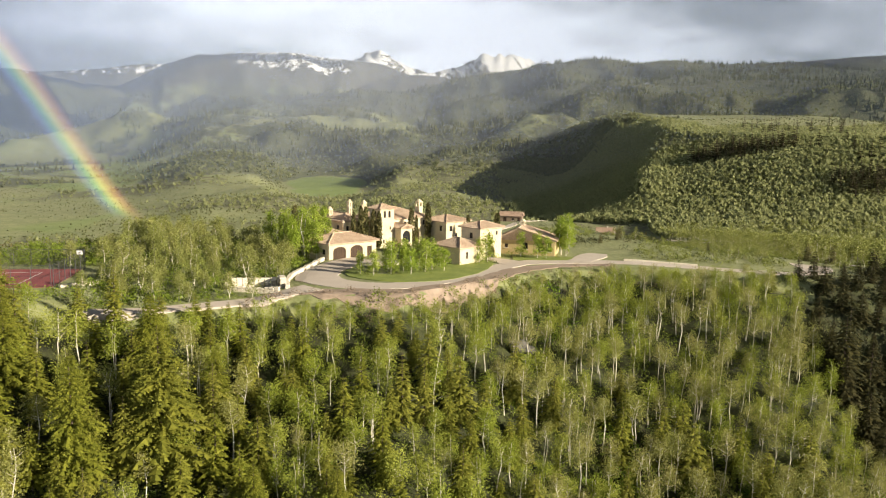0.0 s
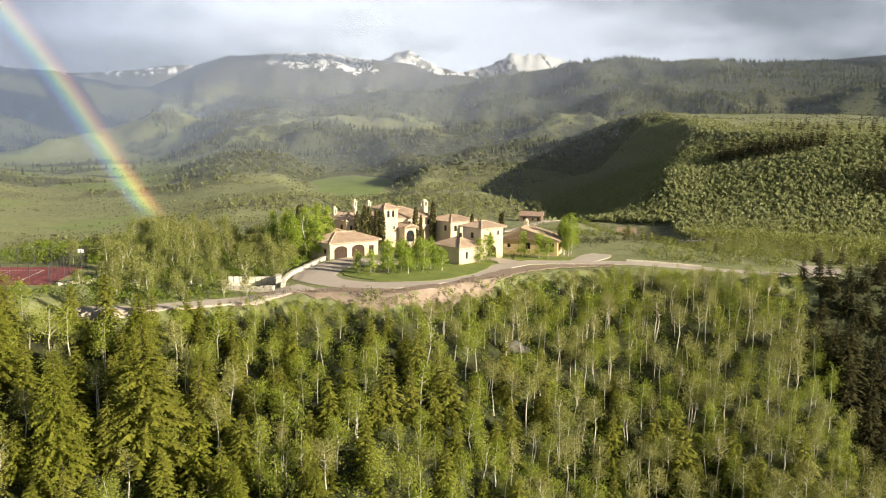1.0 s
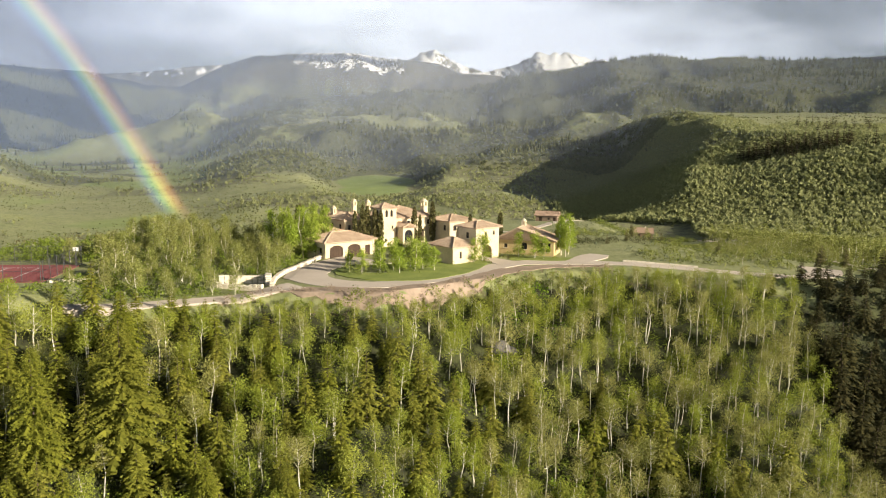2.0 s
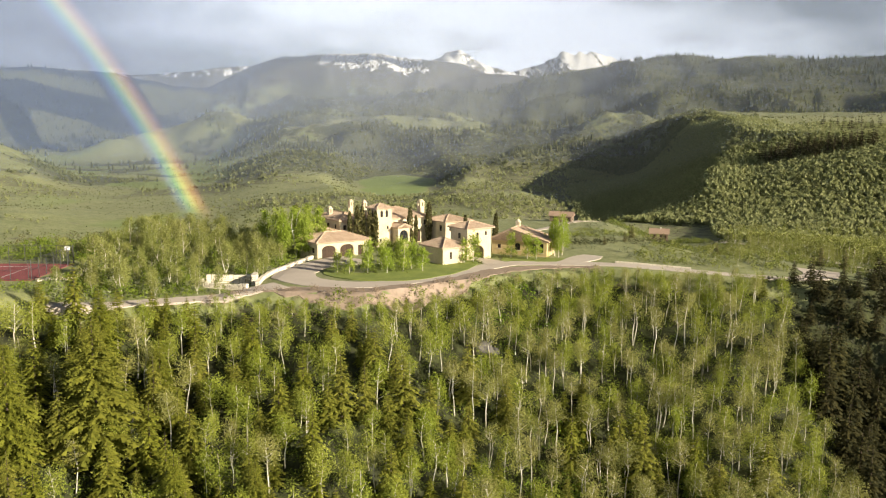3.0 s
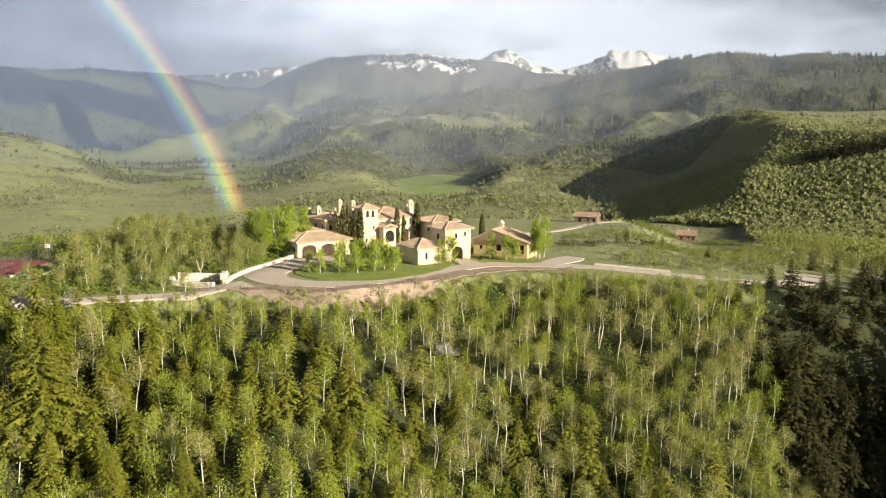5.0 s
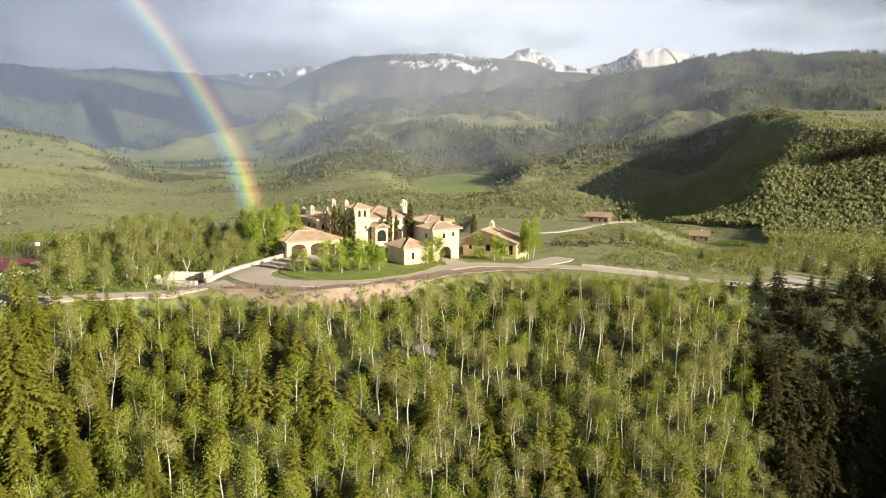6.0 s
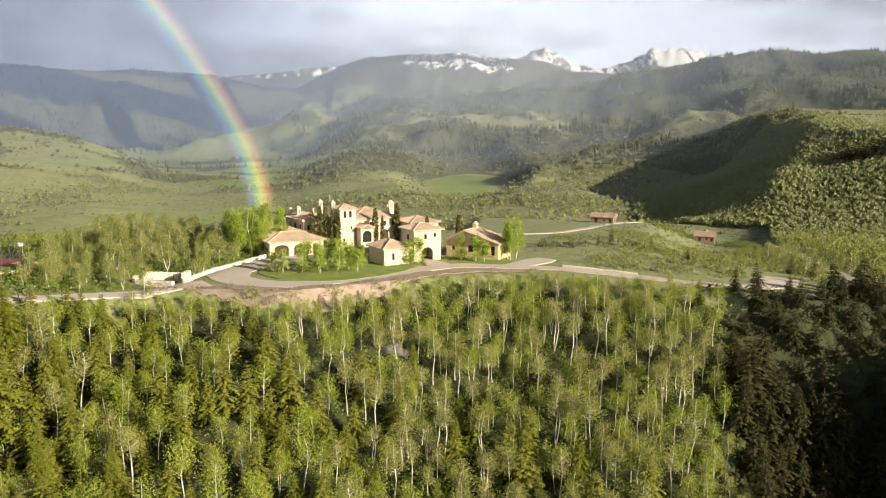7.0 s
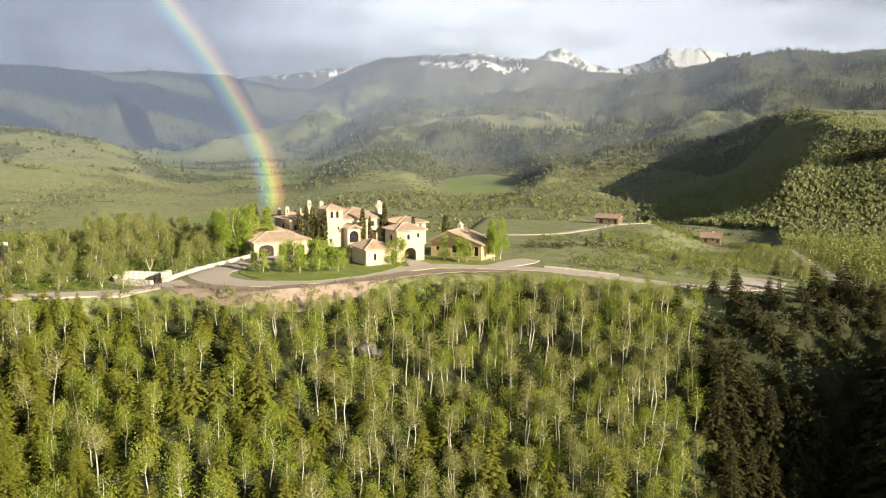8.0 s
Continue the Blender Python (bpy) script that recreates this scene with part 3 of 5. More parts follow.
def slope_woods():
    rng = np.random.RandomState(7)
    patch = lambda x, y: float(fractal(np.array([x]), np.array([y]), 26, 3, 31)[0])
    spots = scatter(rng, 12000, -150, 175, 62, 170, lambda x, y: y < float(near_edge(x)) - 2.5 and in_sight(x, y), 2.3)
    z = ground(spots[:, 0], spots[:, 1])
    # firs stand in the lower left of the slope and in the gully
    aspens, bare, firs = [], [], []
    for (x, y), h in zip(spots, z):
        if fractal(np.array([x]), np.array([y]), 17, 2, 37)[0] < -0.62:
            continue
        low = 0.56 if (x < 12 and y < 128 - 0.25 * abs(x + 25)) else 0.06
        if x > gully_line(y) - 1:
            continue
        p = patch(x, y)
        if rng.rand() < low + 0.35 * p:
            firs.append((x, y, h))
        elif rng.rand() < 0.34 + 0.3 * float(smooth01((x - 5) / 40)) + 0.7 * p:
            bare.append((x, y, h))
        else:
            aspens.append((x, y, h))
    keep = lambda l, d, seed: np.array(l)[np.random.RandomState(seed).rand(len(l)) < d]
    for places, kinds, label, name, cat, bark, leaves, group, cut, size in (
            (aspens, ASPENS, "slender aspen in fresh yellow-green leaf on the wooded slope", "aspen_tree", "tree", "bark", "aspen", "aspens on the slope", 300, (0.72, 1.12)),
            (bare, BARE, "pale-trunked aspen barely in leaf on the wooded slope", "bare_aspen_tree", "tree", "bark", "aspen_bare", "budding aspens on the slope", 300, (0.75, 1.15)),
            (firs, FIRS, "olive-green fir tree with drooping boughs on the slope", "fir_tree", "tree", "fir_bark", "fir", "firs on the slope", 260, (0.45, 1.0))):
        places = np.array(places)
        order = np.argsort(np.hypot(places[:, 0] - 15, (places[:, 1] - 128) * 1.2))
        near, rest = places[order[:cut]], places[order[cut:]]
        rng2 = np.random.RandomState(len(name))
        protos = [tree_thing(name, label, cat, t, c, bark, leaves, group) for t, c in kinds]
        for i, (x, y, h) in enumerate(near):
            s = fitted(x, h, rng2.uniform(*size), name)
            m = pose(x, y, h - 0.1, 0, 0, rng2.uniform(0, 360)) @ Matrix.Diagonal((s, s, s, 1))
            if i < len(protos):
                protos[i].matrix_basis = m
            else:
                ob = copy_thing(protos[i % len(protos)], m)
                ob.matrix_basis = m
        woods, crowns = [], []
        for k, (t, c) in enumerate(kinds):
            sel = rest[k::len(kinds)]
            if not len(sel):
                continue
            sc, tu = np.array([fitted(q[0], q[2], rng2.uniform(*size), name) for q in sel]), rng2.uniform(0, 6.28, len(sel))
            woods.append(spread_out(t, sel[:, 0], sel[:, 1], sel[:, 2] - 0.1, sc, tu))
            crowns.append(spread_out(c, sel[:, 0], sel[:, 1], sel[:, 2] - 0.1, sc, tu))
        if woods:
            far = thing(name.replace("_tree", "_grove"), label.replace("tree ", "").split(" on the")[0] + " trees massed at the slope's edges", "trees", kind="stuff")
            raw("trunks", *joined(woods), bark, far)
            raw("crowns", *joined(crowns), leaves, far)
    # brush between the trunks
    spots = scatter(rng, 12000, -150, 175, 66, 170, lambda x, y: y < float(near_edge(x)) - 0.8 and in_sight(x, y) and x < gully_line(y), 1.75)
    ms = []
    for k, b in enumerate(BUSHES):
        sel = spots[k::len(BUSHES)]
        ms.append(spread_out(b, sel[:, 0], sel[:, 1], ground(sel[:, 0], sel[:, 1]) - 0.1, rng.uniform(0.7, 1.6, len(sel)) * (1 + 0.7 * smooth01((sel[:, 0] - 5) / 25) * smooth01((128 - sel[:, 1]) / 14)), rng.uniform(0, 6.28, len(sel))))
    tagged(raw("undergrowth", *joined(ms), "shrub"), "dense green brush between the slope's trees", "shrubs", kind="stuff")


slope_woods()


def named_firs(name, label, mesh, leaves, spots, group):
    protos = [tree_thing(name, label, "tree", t, c, "fir_bark", leaves, group) for t, c in mesh]
    for i, (x, y, s, wide) in enumerate(spots):
        m = pose(x, y, float(ground(np.array([x]), np.array([y]))[0]) - 0.2, 0, 0, 77 * i) @ Matrix.Diagonal((s * wide, s * wide, s, 1))
        ob = protos[i] if i < len(protos) else copy_thing(protos[i % len(protos)], m)
        ob.matrix_basis = m


LARGE = [conifer(330 + i, h=19.0, wide=6.0, rows=30, arms=12, steps=7, droop=0.22, shape=0.7, tufts=5) for i in range(3)]
named_firs("large_fir_tree", "broad golden-olive fir towering over the lower slope", LARGE, "fir", [(-37, 96, 1.06, 1.0), (-45.5, 90, 0.92, 0.78), (-54, 86, 0.8, 0.85), (-30, 84, 0.62, 0.85), (-24, 91, 0.62, 0.8), (-14, 93, 0.55, 0.85), (-58, 98, 0.75, 0.9), (-42, 106, 0.72, 0.85), (-64, 106, 0.72, 0.95), (-33, 106, 0.62, 0.8)], "large firs on the slope")
_r = np.random.RandomState(5)
DARK = [conifer(340 + i, h=12.0 + i, wide=4.3, rows=18, arms=8, steps=4, droop=0.3, shape=0.68, tufts=2) for i in range(3)]
# firs past x 98 are enlarged, partly unseen, to block sun from the gully
named_firs("dark_fir_tree", "broad fir in the gully beside the road, shade painted into its needles", DARK, "gully_fir", [(x, y, _r.uniform(0.5, 1.0) * (1.1 if y < 150 else 0.6) * (1.45 if x > 98 and y < 160 else 1.0), _r.uniform(0.9, 1.15)) for x, y in scatter(_r, 2200, 58, 128, 92, 178, lambda x, y: x > gully_line(y) and not (x < 90 and y > 166) and x < 0.3 * y + 78, 3.3)], "dark firs in the gully")


def trail_line(y):
    """x of the dirt track down the hillside."""
    return np.interp(y, (190, 200, 241, 320, 398, 520, 640, 660), (102, 103.5, 105, 114, 123, 136, 148, 9000))


def hillside_wood():
    """Young aspens between the track and the wooded hill."""
    rng = np.random.RandomState(83)
    kinds = [broadleaf(640 + i, 6.4, 1.7, 0.3, 13, 12, 0.44, twigs=False) for i in range(4)]
    keep = lambda x, y: x < 0.5 * y + 40 and x > float(trail_line(y)) + 2 and x > float(trail_line(y)) + 5 + 6 * fractal(np.array([x]), np.array([y]), 40, 2, 85)[0]
    s = scatter(rng, 9000, 105, 330, 190, 600, keep, 3.2)
    trunks, crowns = [], []
    for k, (t, c) in enumerate(kinds):
        q = s[k::4]
        z, sc, tu = ground(q[:, 0], q[:, 1]) - 0.1, rng.uniform(0.55, 1.15, len(q)), rng.uniform(0, 6.28, len(q))
        trunks.append(spread_out(t, q[:, 0], q[:, 1], z, sc, tu))
        crowns.append(spread_out(c, q[:, 0], q[:, 1], z, sc, tu))
    wood = thing("hillside_wood", "dense young olive-green aspen wood on the hillside beyond the track", "woods", kind="stuff")
    raw("trunks", *joined(trunks), "bark", wood)
    raw("crowns", *joined(crowns), "grove", wood)


hillside_wood()


def far_woods():
    rng = np.random.RandomState(19)
    blobs, puffs_ = [], []
    for k in range(5):
        q = np.random.RandomState(600 + k)
        pts = q.normal(size=(13, 3))
        pts *= (q.uniform(0.45, 1.0, 13) / np.linalg.norm(pts, axis=1))[:, None]
        puffs_.append(flakes(q, pts[:11] * np.array([0.25, 0.25, 0.38]) + np.array([0, 0, 0.6]), 0.34))
        blobs.append(flakes(q, pts[:9] * np.array([0.42, 0.42, 0.4]) + np.array([0, 0, 0.5]), 0.5))
    ring = np.arange(5) * 2 * math.pi / 5
    tier = lambda z0, z1, r: (np.array([(math.cos(t) * r, math.sin(t) * r, z0) for t in ring] + [(0, 0, z1)]), np.array([(s, (s + 1) % 5, 5) for s in range(5)]))
    cone = joined([tier(0.06, 0.62, 0.24), tier(0.36, 1.0, 0.16)])
    n, m = 140000, 78000
    az, r = np.radians(rng.uniform(-50, 33, n)), 420 * (3900 / 420) ** (rng.uniform(0, 1, n) ** 0.8)
    x, y = 30 + r * np.sin(az), r * np.cos(az)
    x[:m], y[:m] = rng.uniform(60, 560, m), rng.uniform(520, 1300, m)
    r = np.hypot(x - 30, y)
    f = forest_cover(x, y) + rng.uniform(-0.3, 0.22, n)
    sight = (x > -0.95 * y) & (x < 0.58 * y + 30)
    f = np.where(sight, f, 0)
    z = ground(x, y)
    meadow = ((x - 10) / 110) ** 2 + ((y - 420) / 170) ** 2 < 1
    ok = (f > 0.55) & (z < np.where(y > 3300, 190, 380)) & ~meadow & (np.hypot(x - 26, y - 508) > 22) & (np.hypot(x - 95, y - 535) > 18)
    ok &= (x > np.interp(y, (400, 520, 640, 700), (130, 141, 153, 60))) | (x < 60)
    ok &= (hay_field(x, y) < 0.1) & (valley_floor(x, y) < rng.uniform(0, 1.6, n)) & (rng.rand(n) < np.where(r < 1500, 1.0, 0.8))
    kind = fractal(x, y, 240, 4, 41) - 0.62 + 0.82 * smooth01((r - 1300) / 900) + rng.uniform(-0.15, 0.15, n) > 0.02
    close = r < 1250
    kind &= ~close
    for name, sel, meshes, size, mat, label in (
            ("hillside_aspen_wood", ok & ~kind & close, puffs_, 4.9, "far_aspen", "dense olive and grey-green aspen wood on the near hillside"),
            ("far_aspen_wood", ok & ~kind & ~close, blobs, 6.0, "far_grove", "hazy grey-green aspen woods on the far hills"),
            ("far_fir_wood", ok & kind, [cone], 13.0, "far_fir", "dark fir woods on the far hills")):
        which, out = np.flatnonzero(sel), []
        for k, mesh in enumerate(meshes):
            w_ = which[k::len(meshes)]
            s = size * rng.uniform(0.6, 1.4, len(w_))
            out.append(spread_out(mesh, x[w_], y[w_], z[w_] - 0.3, s, rng.uniform(0, 6.28, len(w_))))
        tagged(raw(name, *joined(out), mat), label, "woods", kind="stuff")


def hill_firs():
    """Fir stands on the wooded hill: below its crest, and in its side gully."""
    rng = np.random.RandomState(47)
    kinds = [conifer(360 + i, 15.0, 3.6, 9, 6, 2, 0.3, shape=0.75) for i in range(3)]
    stand = lambda x, y: ((x - 284) / 50) ** 2 + ((y - 800 + 0.3 * (x - 284)) / 24) ** 2 < 1
    hollow = lambda x, y: ((x - 342) / 28) ** 2 + ((y - 668) / 20) ** 2 < 1
    loose = lambda x, y: 320 < x < 480 and 700 < y < 960 and rng.rand() < 0.012
    s = scatter(rng, 9000, 225, 480, 630, 980, lambda x, y: stand(x, y) or hollow(x, y) or loose(x, y), 4.4)
    wood = thing("hill_fir_wood", "stand of dark olive firs on the wooded hillside", "woods", kind="stuff")
    trunks, crowns = [], []
    for k, (t, c) in enumerate(kinds):
        q = s[k::3]
        z, sc, tu = ground(q[:, 0], q[:, 1]) - 0.2, rng.uniform(0.9, 1.5, len(q)), rng.uniform(0, 6.28, len(q))
        trunks.append(spread_out(t, q[:, 0], q[:, 1], z, sc, tu))
        crowns.append(spread_out(c, q[:, 0], q[:, 1], z, sc, tu))
    raw("trunks", *joined(trunks), "fir_bark", wood)
    # same darkened needles as the gully firs
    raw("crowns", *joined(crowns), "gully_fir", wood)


hill_firs()
far_woods()


def far_scrub():
    rng = np.random.RandomState(29)
    tuft = (np.array([(0.5, 0, 0.4), (0, 0.5, 0.35), (-0.5, 0, 0.45), (0, -0.5, 0.4), (0, 0, -0.1), (0.05, 0.05, 0.85)]), np.array([(s, (s + 1) % 4, 5) for s in range(4)] + [((s + 1) % 4, s, 4) for s in range(4)]))
    n = 48000
    az, r = np.radians(rng.uniform(-50, 33, n)), 500 * (2900 / 500) ** rng.uniform(0, 1, n)
    x, y = 30 + r * np.sin(az), r * np.cos(az)
    ok = (fractal(x, y, 150, 4, 51) + 0.5 * fractal(x, y, 40, 2, 53) + rng.uniform(-0.25, 0.25, n) > 0.1)
    ok &= (hay_field(x, y) < 0.1) & (valley_floor(x, y) < rng.uniform(0, 2, n)) & (((x - 10) / 110) ** 2 + ((y - 420) / 170) ** 2 > 1)
    x, y, r = x[ok], y[ok], r[ok]
    s = rng.uniform(1.2, 2.9, len(x)) * np.where(x < -350, 0.75, 1.0) * (0.8 + 0.5 * smooth01((r - 800) / 1200))
    tagged(raw("far_scrub", *spread_out(tuft, x, y, ground(x, y), s, rng.uniform(0, 6.28, len(x))), "scrub_far"), "scattered dark scrub on the valley's open hillsides", "scrub", kind="stuff")


far_scrub()


# ---- haze veils and rainbow ----
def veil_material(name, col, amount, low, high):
    """Stand-in sheet for haze and rain: lets most light through, scatters a little."""
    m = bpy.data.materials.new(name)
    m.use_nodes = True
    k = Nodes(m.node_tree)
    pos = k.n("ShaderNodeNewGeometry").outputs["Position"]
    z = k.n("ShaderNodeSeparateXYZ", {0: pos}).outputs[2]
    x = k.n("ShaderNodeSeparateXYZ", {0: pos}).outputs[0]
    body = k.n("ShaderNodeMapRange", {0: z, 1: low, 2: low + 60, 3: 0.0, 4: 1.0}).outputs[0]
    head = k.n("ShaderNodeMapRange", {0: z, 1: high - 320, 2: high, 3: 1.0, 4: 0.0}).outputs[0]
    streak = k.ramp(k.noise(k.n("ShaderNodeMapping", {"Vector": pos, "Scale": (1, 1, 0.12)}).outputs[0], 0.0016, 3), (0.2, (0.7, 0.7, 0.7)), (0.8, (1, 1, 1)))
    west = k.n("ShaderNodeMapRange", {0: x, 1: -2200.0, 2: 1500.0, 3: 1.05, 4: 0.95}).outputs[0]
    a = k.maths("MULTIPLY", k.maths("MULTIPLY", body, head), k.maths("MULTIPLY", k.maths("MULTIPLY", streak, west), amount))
    # cloud shade in the west and lit mist in the east are put into the tint
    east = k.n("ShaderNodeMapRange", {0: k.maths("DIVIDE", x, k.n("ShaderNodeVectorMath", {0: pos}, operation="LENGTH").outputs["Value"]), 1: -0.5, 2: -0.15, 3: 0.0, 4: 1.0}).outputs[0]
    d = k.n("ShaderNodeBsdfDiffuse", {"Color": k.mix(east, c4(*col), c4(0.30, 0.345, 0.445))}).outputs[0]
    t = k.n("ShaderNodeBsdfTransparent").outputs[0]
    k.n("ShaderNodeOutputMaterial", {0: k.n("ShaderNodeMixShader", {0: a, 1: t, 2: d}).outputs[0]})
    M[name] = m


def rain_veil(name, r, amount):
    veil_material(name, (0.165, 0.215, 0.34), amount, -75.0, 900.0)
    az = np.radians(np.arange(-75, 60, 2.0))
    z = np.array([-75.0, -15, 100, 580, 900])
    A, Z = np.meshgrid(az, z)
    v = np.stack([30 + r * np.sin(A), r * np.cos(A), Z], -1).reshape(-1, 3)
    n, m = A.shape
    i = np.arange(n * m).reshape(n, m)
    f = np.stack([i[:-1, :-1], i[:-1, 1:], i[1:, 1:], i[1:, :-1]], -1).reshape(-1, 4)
    tagged(raw("rain_veil", v, f, name, smooth=True), "thin grey-blue sheet standing in for haze and rain over the valley", "rain", kind="structure")


# nested translucent sheets, added to imitate haze growing with distance
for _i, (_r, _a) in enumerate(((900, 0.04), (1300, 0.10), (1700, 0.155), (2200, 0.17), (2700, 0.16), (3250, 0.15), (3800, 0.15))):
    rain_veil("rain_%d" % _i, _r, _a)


def rainbow():
    """A bow about the point opposite the sun, 41 to 42.5 degrees off."""
    m = bpy.data.materials.new("rainbow_light")
    m.use_nodes = True
    k = Nodes(m.node_tree)
    band = k.n("ShaderNodeAttribute", attribute_name="band").outputs["Color"]
    sep = k.n("ShaderNodeSeparateColor", {0: band})
    col = k.ramp(sep.outputs[0], (0.0, (0.25, 0.2, 0.5)), (0.2, (0.22, 0.42, 0.95)), (0.38, (0.3, 0.8, 0.45)), (0.55, (0.95, 0.9, 0.25)), (0.72, (1.0, 0.5, 0.18)), (0.88, (0.8, 0.28, 0.2)), (1.0, (0.5, 0.25, 0.25)))
    soft = k.ramp(sep.outputs[0], (0.0, (0, 0, 0)), (0.3, (0.55, 0.55, 0.55)), (0.58, (1, 1, 1)), (0.78, (0.65, 0.65, 0.65)), (1.0, (0, 0, 0)))
    a = k.maths("MULTIPLY", soft, k.maths("MULTIPLY", sep.outputs[1], 0.34))
    e = k.n("ShaderNodeEmission", {"Color": col, "Strength": k.maths("MULTIPLY", a, 0.74)}).outputs[0]
    t = k.n("ShaderNodeBsdfTransparent").outputs[0]
    k.n("ShaderNodeOutputMaterial", {0: k.n("ShaderNodeAddShader", {0: t, 1: e}).outputs[0]})
    M["rainbow"] = m
    axis = -_d.normalized()
    right = axis.cross(Vector((0, 0, 1))).normalized()
    up = right.cross(axis).normalized()
    eye = Vector((30, 2.3, 27.7))
    turns, bands = np.radians(np.arange(-4, 66, 1.0)), np.linspace(0, 1, 9)
    v, c = [], []
    for t in turns:
        for b in bands:
            off = radians(40.7 + 2.1 * b)
            way = axis * math.cos(off) + (right * math.cos(t) + up * math.sin(t)) * math.sin(off)
            level = math.hypot(way.x, way.y)
            el = math.degrees(math.atan2(way.z, level))
            dist = np.interp(el, (-6, -4.6, -3.1, -2.2, -1.5, 0, 6, 12), (680, 1040, 1400, 1700, 1900, 2250, 2900, 3200))
            v.append(eye + way * (dist / level))
            c += [b, float(smooth01((el + 6.0) / 1.4)), 0, 1]
    n, w_ = len(turns), len(bands)
    i = np.arange(n * w_).reshape(n, w_)
    f = np.stack([i[:-1, :-1], i[:-1, 1:], i[1:, 1:], i[1:, :-1]], -1).reshape(-1, 4)
    ob = raw("rainbow", np.array(v), f, "rainbow", smooth=True)
    at = ob.data.color_attributes.new("band", "FLOAT_COLOR", "POINT")
    at.data.foreach_set("color", np.array(c, dtype=np.float32))
    tagged(ob, "bright translucent rainbow standing in the rain over the valley", "rainbow")


rainbow()


# ---- drives, walls, lawn ----
def level(x, y):
    return float(ground(np.array([x]), np.array([y]))[0])


def smooth_line(points, step=2.0):
    """A rounded line through points (x, y, width)."""
    p = np.array(points, dtype=float)
    p = np.vstack([2 * p[0] - p[1], p, 2 * p[-1] - p[-2]])
    out = []
    for i in range(1, len(p) - 2):
        n = max(2, int(np.hypot(*(p[i + 1] - p[i])[:2]) / step))
        for t in np.arange(n) / n:
            out.append(0.5 * (2 * p[i] + (p[i + 1] - p[i - 1]) * t + (2 * p[i - 1] - 5 * p[i] + 4 * p[i + 1] - p[i + 2]) * t * t + (3 * p[i] - p[i - 1] - 3 * p[i + 1] + p[i + 2]) * t ** 3))
    out.append(p[-2])
    return np.array(out)


def ribbon(name, points, mat, lift, label, category, across=5, depth=0.35, wobble=0.25, step=2.0, flat=None):
    """A paved strip that follows the ground, with sides."""
    line = smooth_line(points, step)
    d = np.gradient(line[:, :2], axis=0)
    d /= np.linalg.norm(d, axis=1)[:, None]
    side = np.column_stack([-d[:, 1], d[:, 0]])
    rng = np.random.RandomState(len(name) + len(points))
    ws = line[:, 2] / 2 + rng.uniform(-wobble, wobble, len(line))
    f = np.linspace(-1, 1, across)
    X = line[:, 0:1] + side[:, 0:1] * ws[:, None] * f
    Y = line[:, 1:2] + side[:, 1:2] * ws[:, None] * f
    Z = ground(X, Y) + lift if flat is None else np.full_like(X, flat)
    top = np.stack([X, Y, Z], -1)
    low = top - np.array([0, 0, depth])
    rows = np.concatenate([low[:, :1], top, low[:, -1:]], 1)
    n, m = rows.shape[:2]
    i = np.arange(n * m).reshape(n, m)
    faces = np.stack([i[:-1, :-1], i[1:, :-1], i[1:, 1:], i[:-1, 1:]], -1).reshape(-1, 4)[:, ::-1]
    return tagged(raw(name, rows.reshape(-1, 3), faces, mat, smooth=False), label, category, kind="structure")


ribbon("drive", [(-19, 170, 12), (-24, 163, 8.5), (-26.5, 155, 8), (-26, 147, 8.5), (-20, 141, 6.8), (-10, 140.6, 5.6), (-1, 147, 4.6), (5.5, 155.2, 4.6), (11, 165.6, 5), (17, 171, 5.2), (27, 172.5, 5)], "road", 0.10, "pale gravel drive looping round the forecourt lawn", "drive")
ribbon("drive_gate", [(13, 168.5, 6), (8.4, 174.6, 3.6), (3.9, 179.1, 3.2), (0, 183, 3.2)], "road", 0.14, "pale gravel drive passing under the gatehouse arch", "drive")
ribbon("road", [(24, 172.3, 5), (37, 173, 4.6), (54, 171, 4.4), (68, 169.5, 4.4), (76, 171, 4.6), (82, 178, 7), (84, 186, 9)], "road", 0.12, "pale gravel road along the ridge to a turning place", "road")
ribbon("road_spur", [(27.5, 173, 5), (30, 178, 5.6), (32.4, 182.5, 6), (33.8, 185.5, 4.5)], "road", 0.15, "gravel parking spur beside the road", "road")
ribbon("road_west", [(-25, 137, 6), (-31, 130.5, 4.5), (-38, 124.5, 4), (-47, 117, 3.6), (-55, 113, 3.4)], "road", 0.15, "gravel lane going down past the stone walls", "road")
ribbon("meadow_road", [(-42, 372, 4), (-10, 380, 4), (14, 398, 4), (28, 440, 4.5), (38, 490, 5), (48, 518, 8), (64, 545, 6), (90, 580, 5)], "road", 0.25, "pale dirt road across the meadow to the barn", "road", 3, 0.4)
ribbon("hill_trail", [(136, 520, 6), (123, 398, 5.5), (114, 320, 5), (105, 241, 4.6), (103.5, 200, 4.2), (102, 190, 4)], "road", 0.3, "bare dirt track down the grassy hillside", "track", 3, 0.4, 0.8)
ribbon("earth_bank", [(-27, 133.2, 3), (-18, 133.6, 6), (-9, 134, 6.4), (0, 141.4, 5.4), (7, 150.6, 4.6), (13, 160, 4.4), (22, 166.6, 3.6), (34, 169.2, 2)], "bank", 0.12, "pinkish bare earth bank below the drive", "bank", 7, 0.3, 0.6)

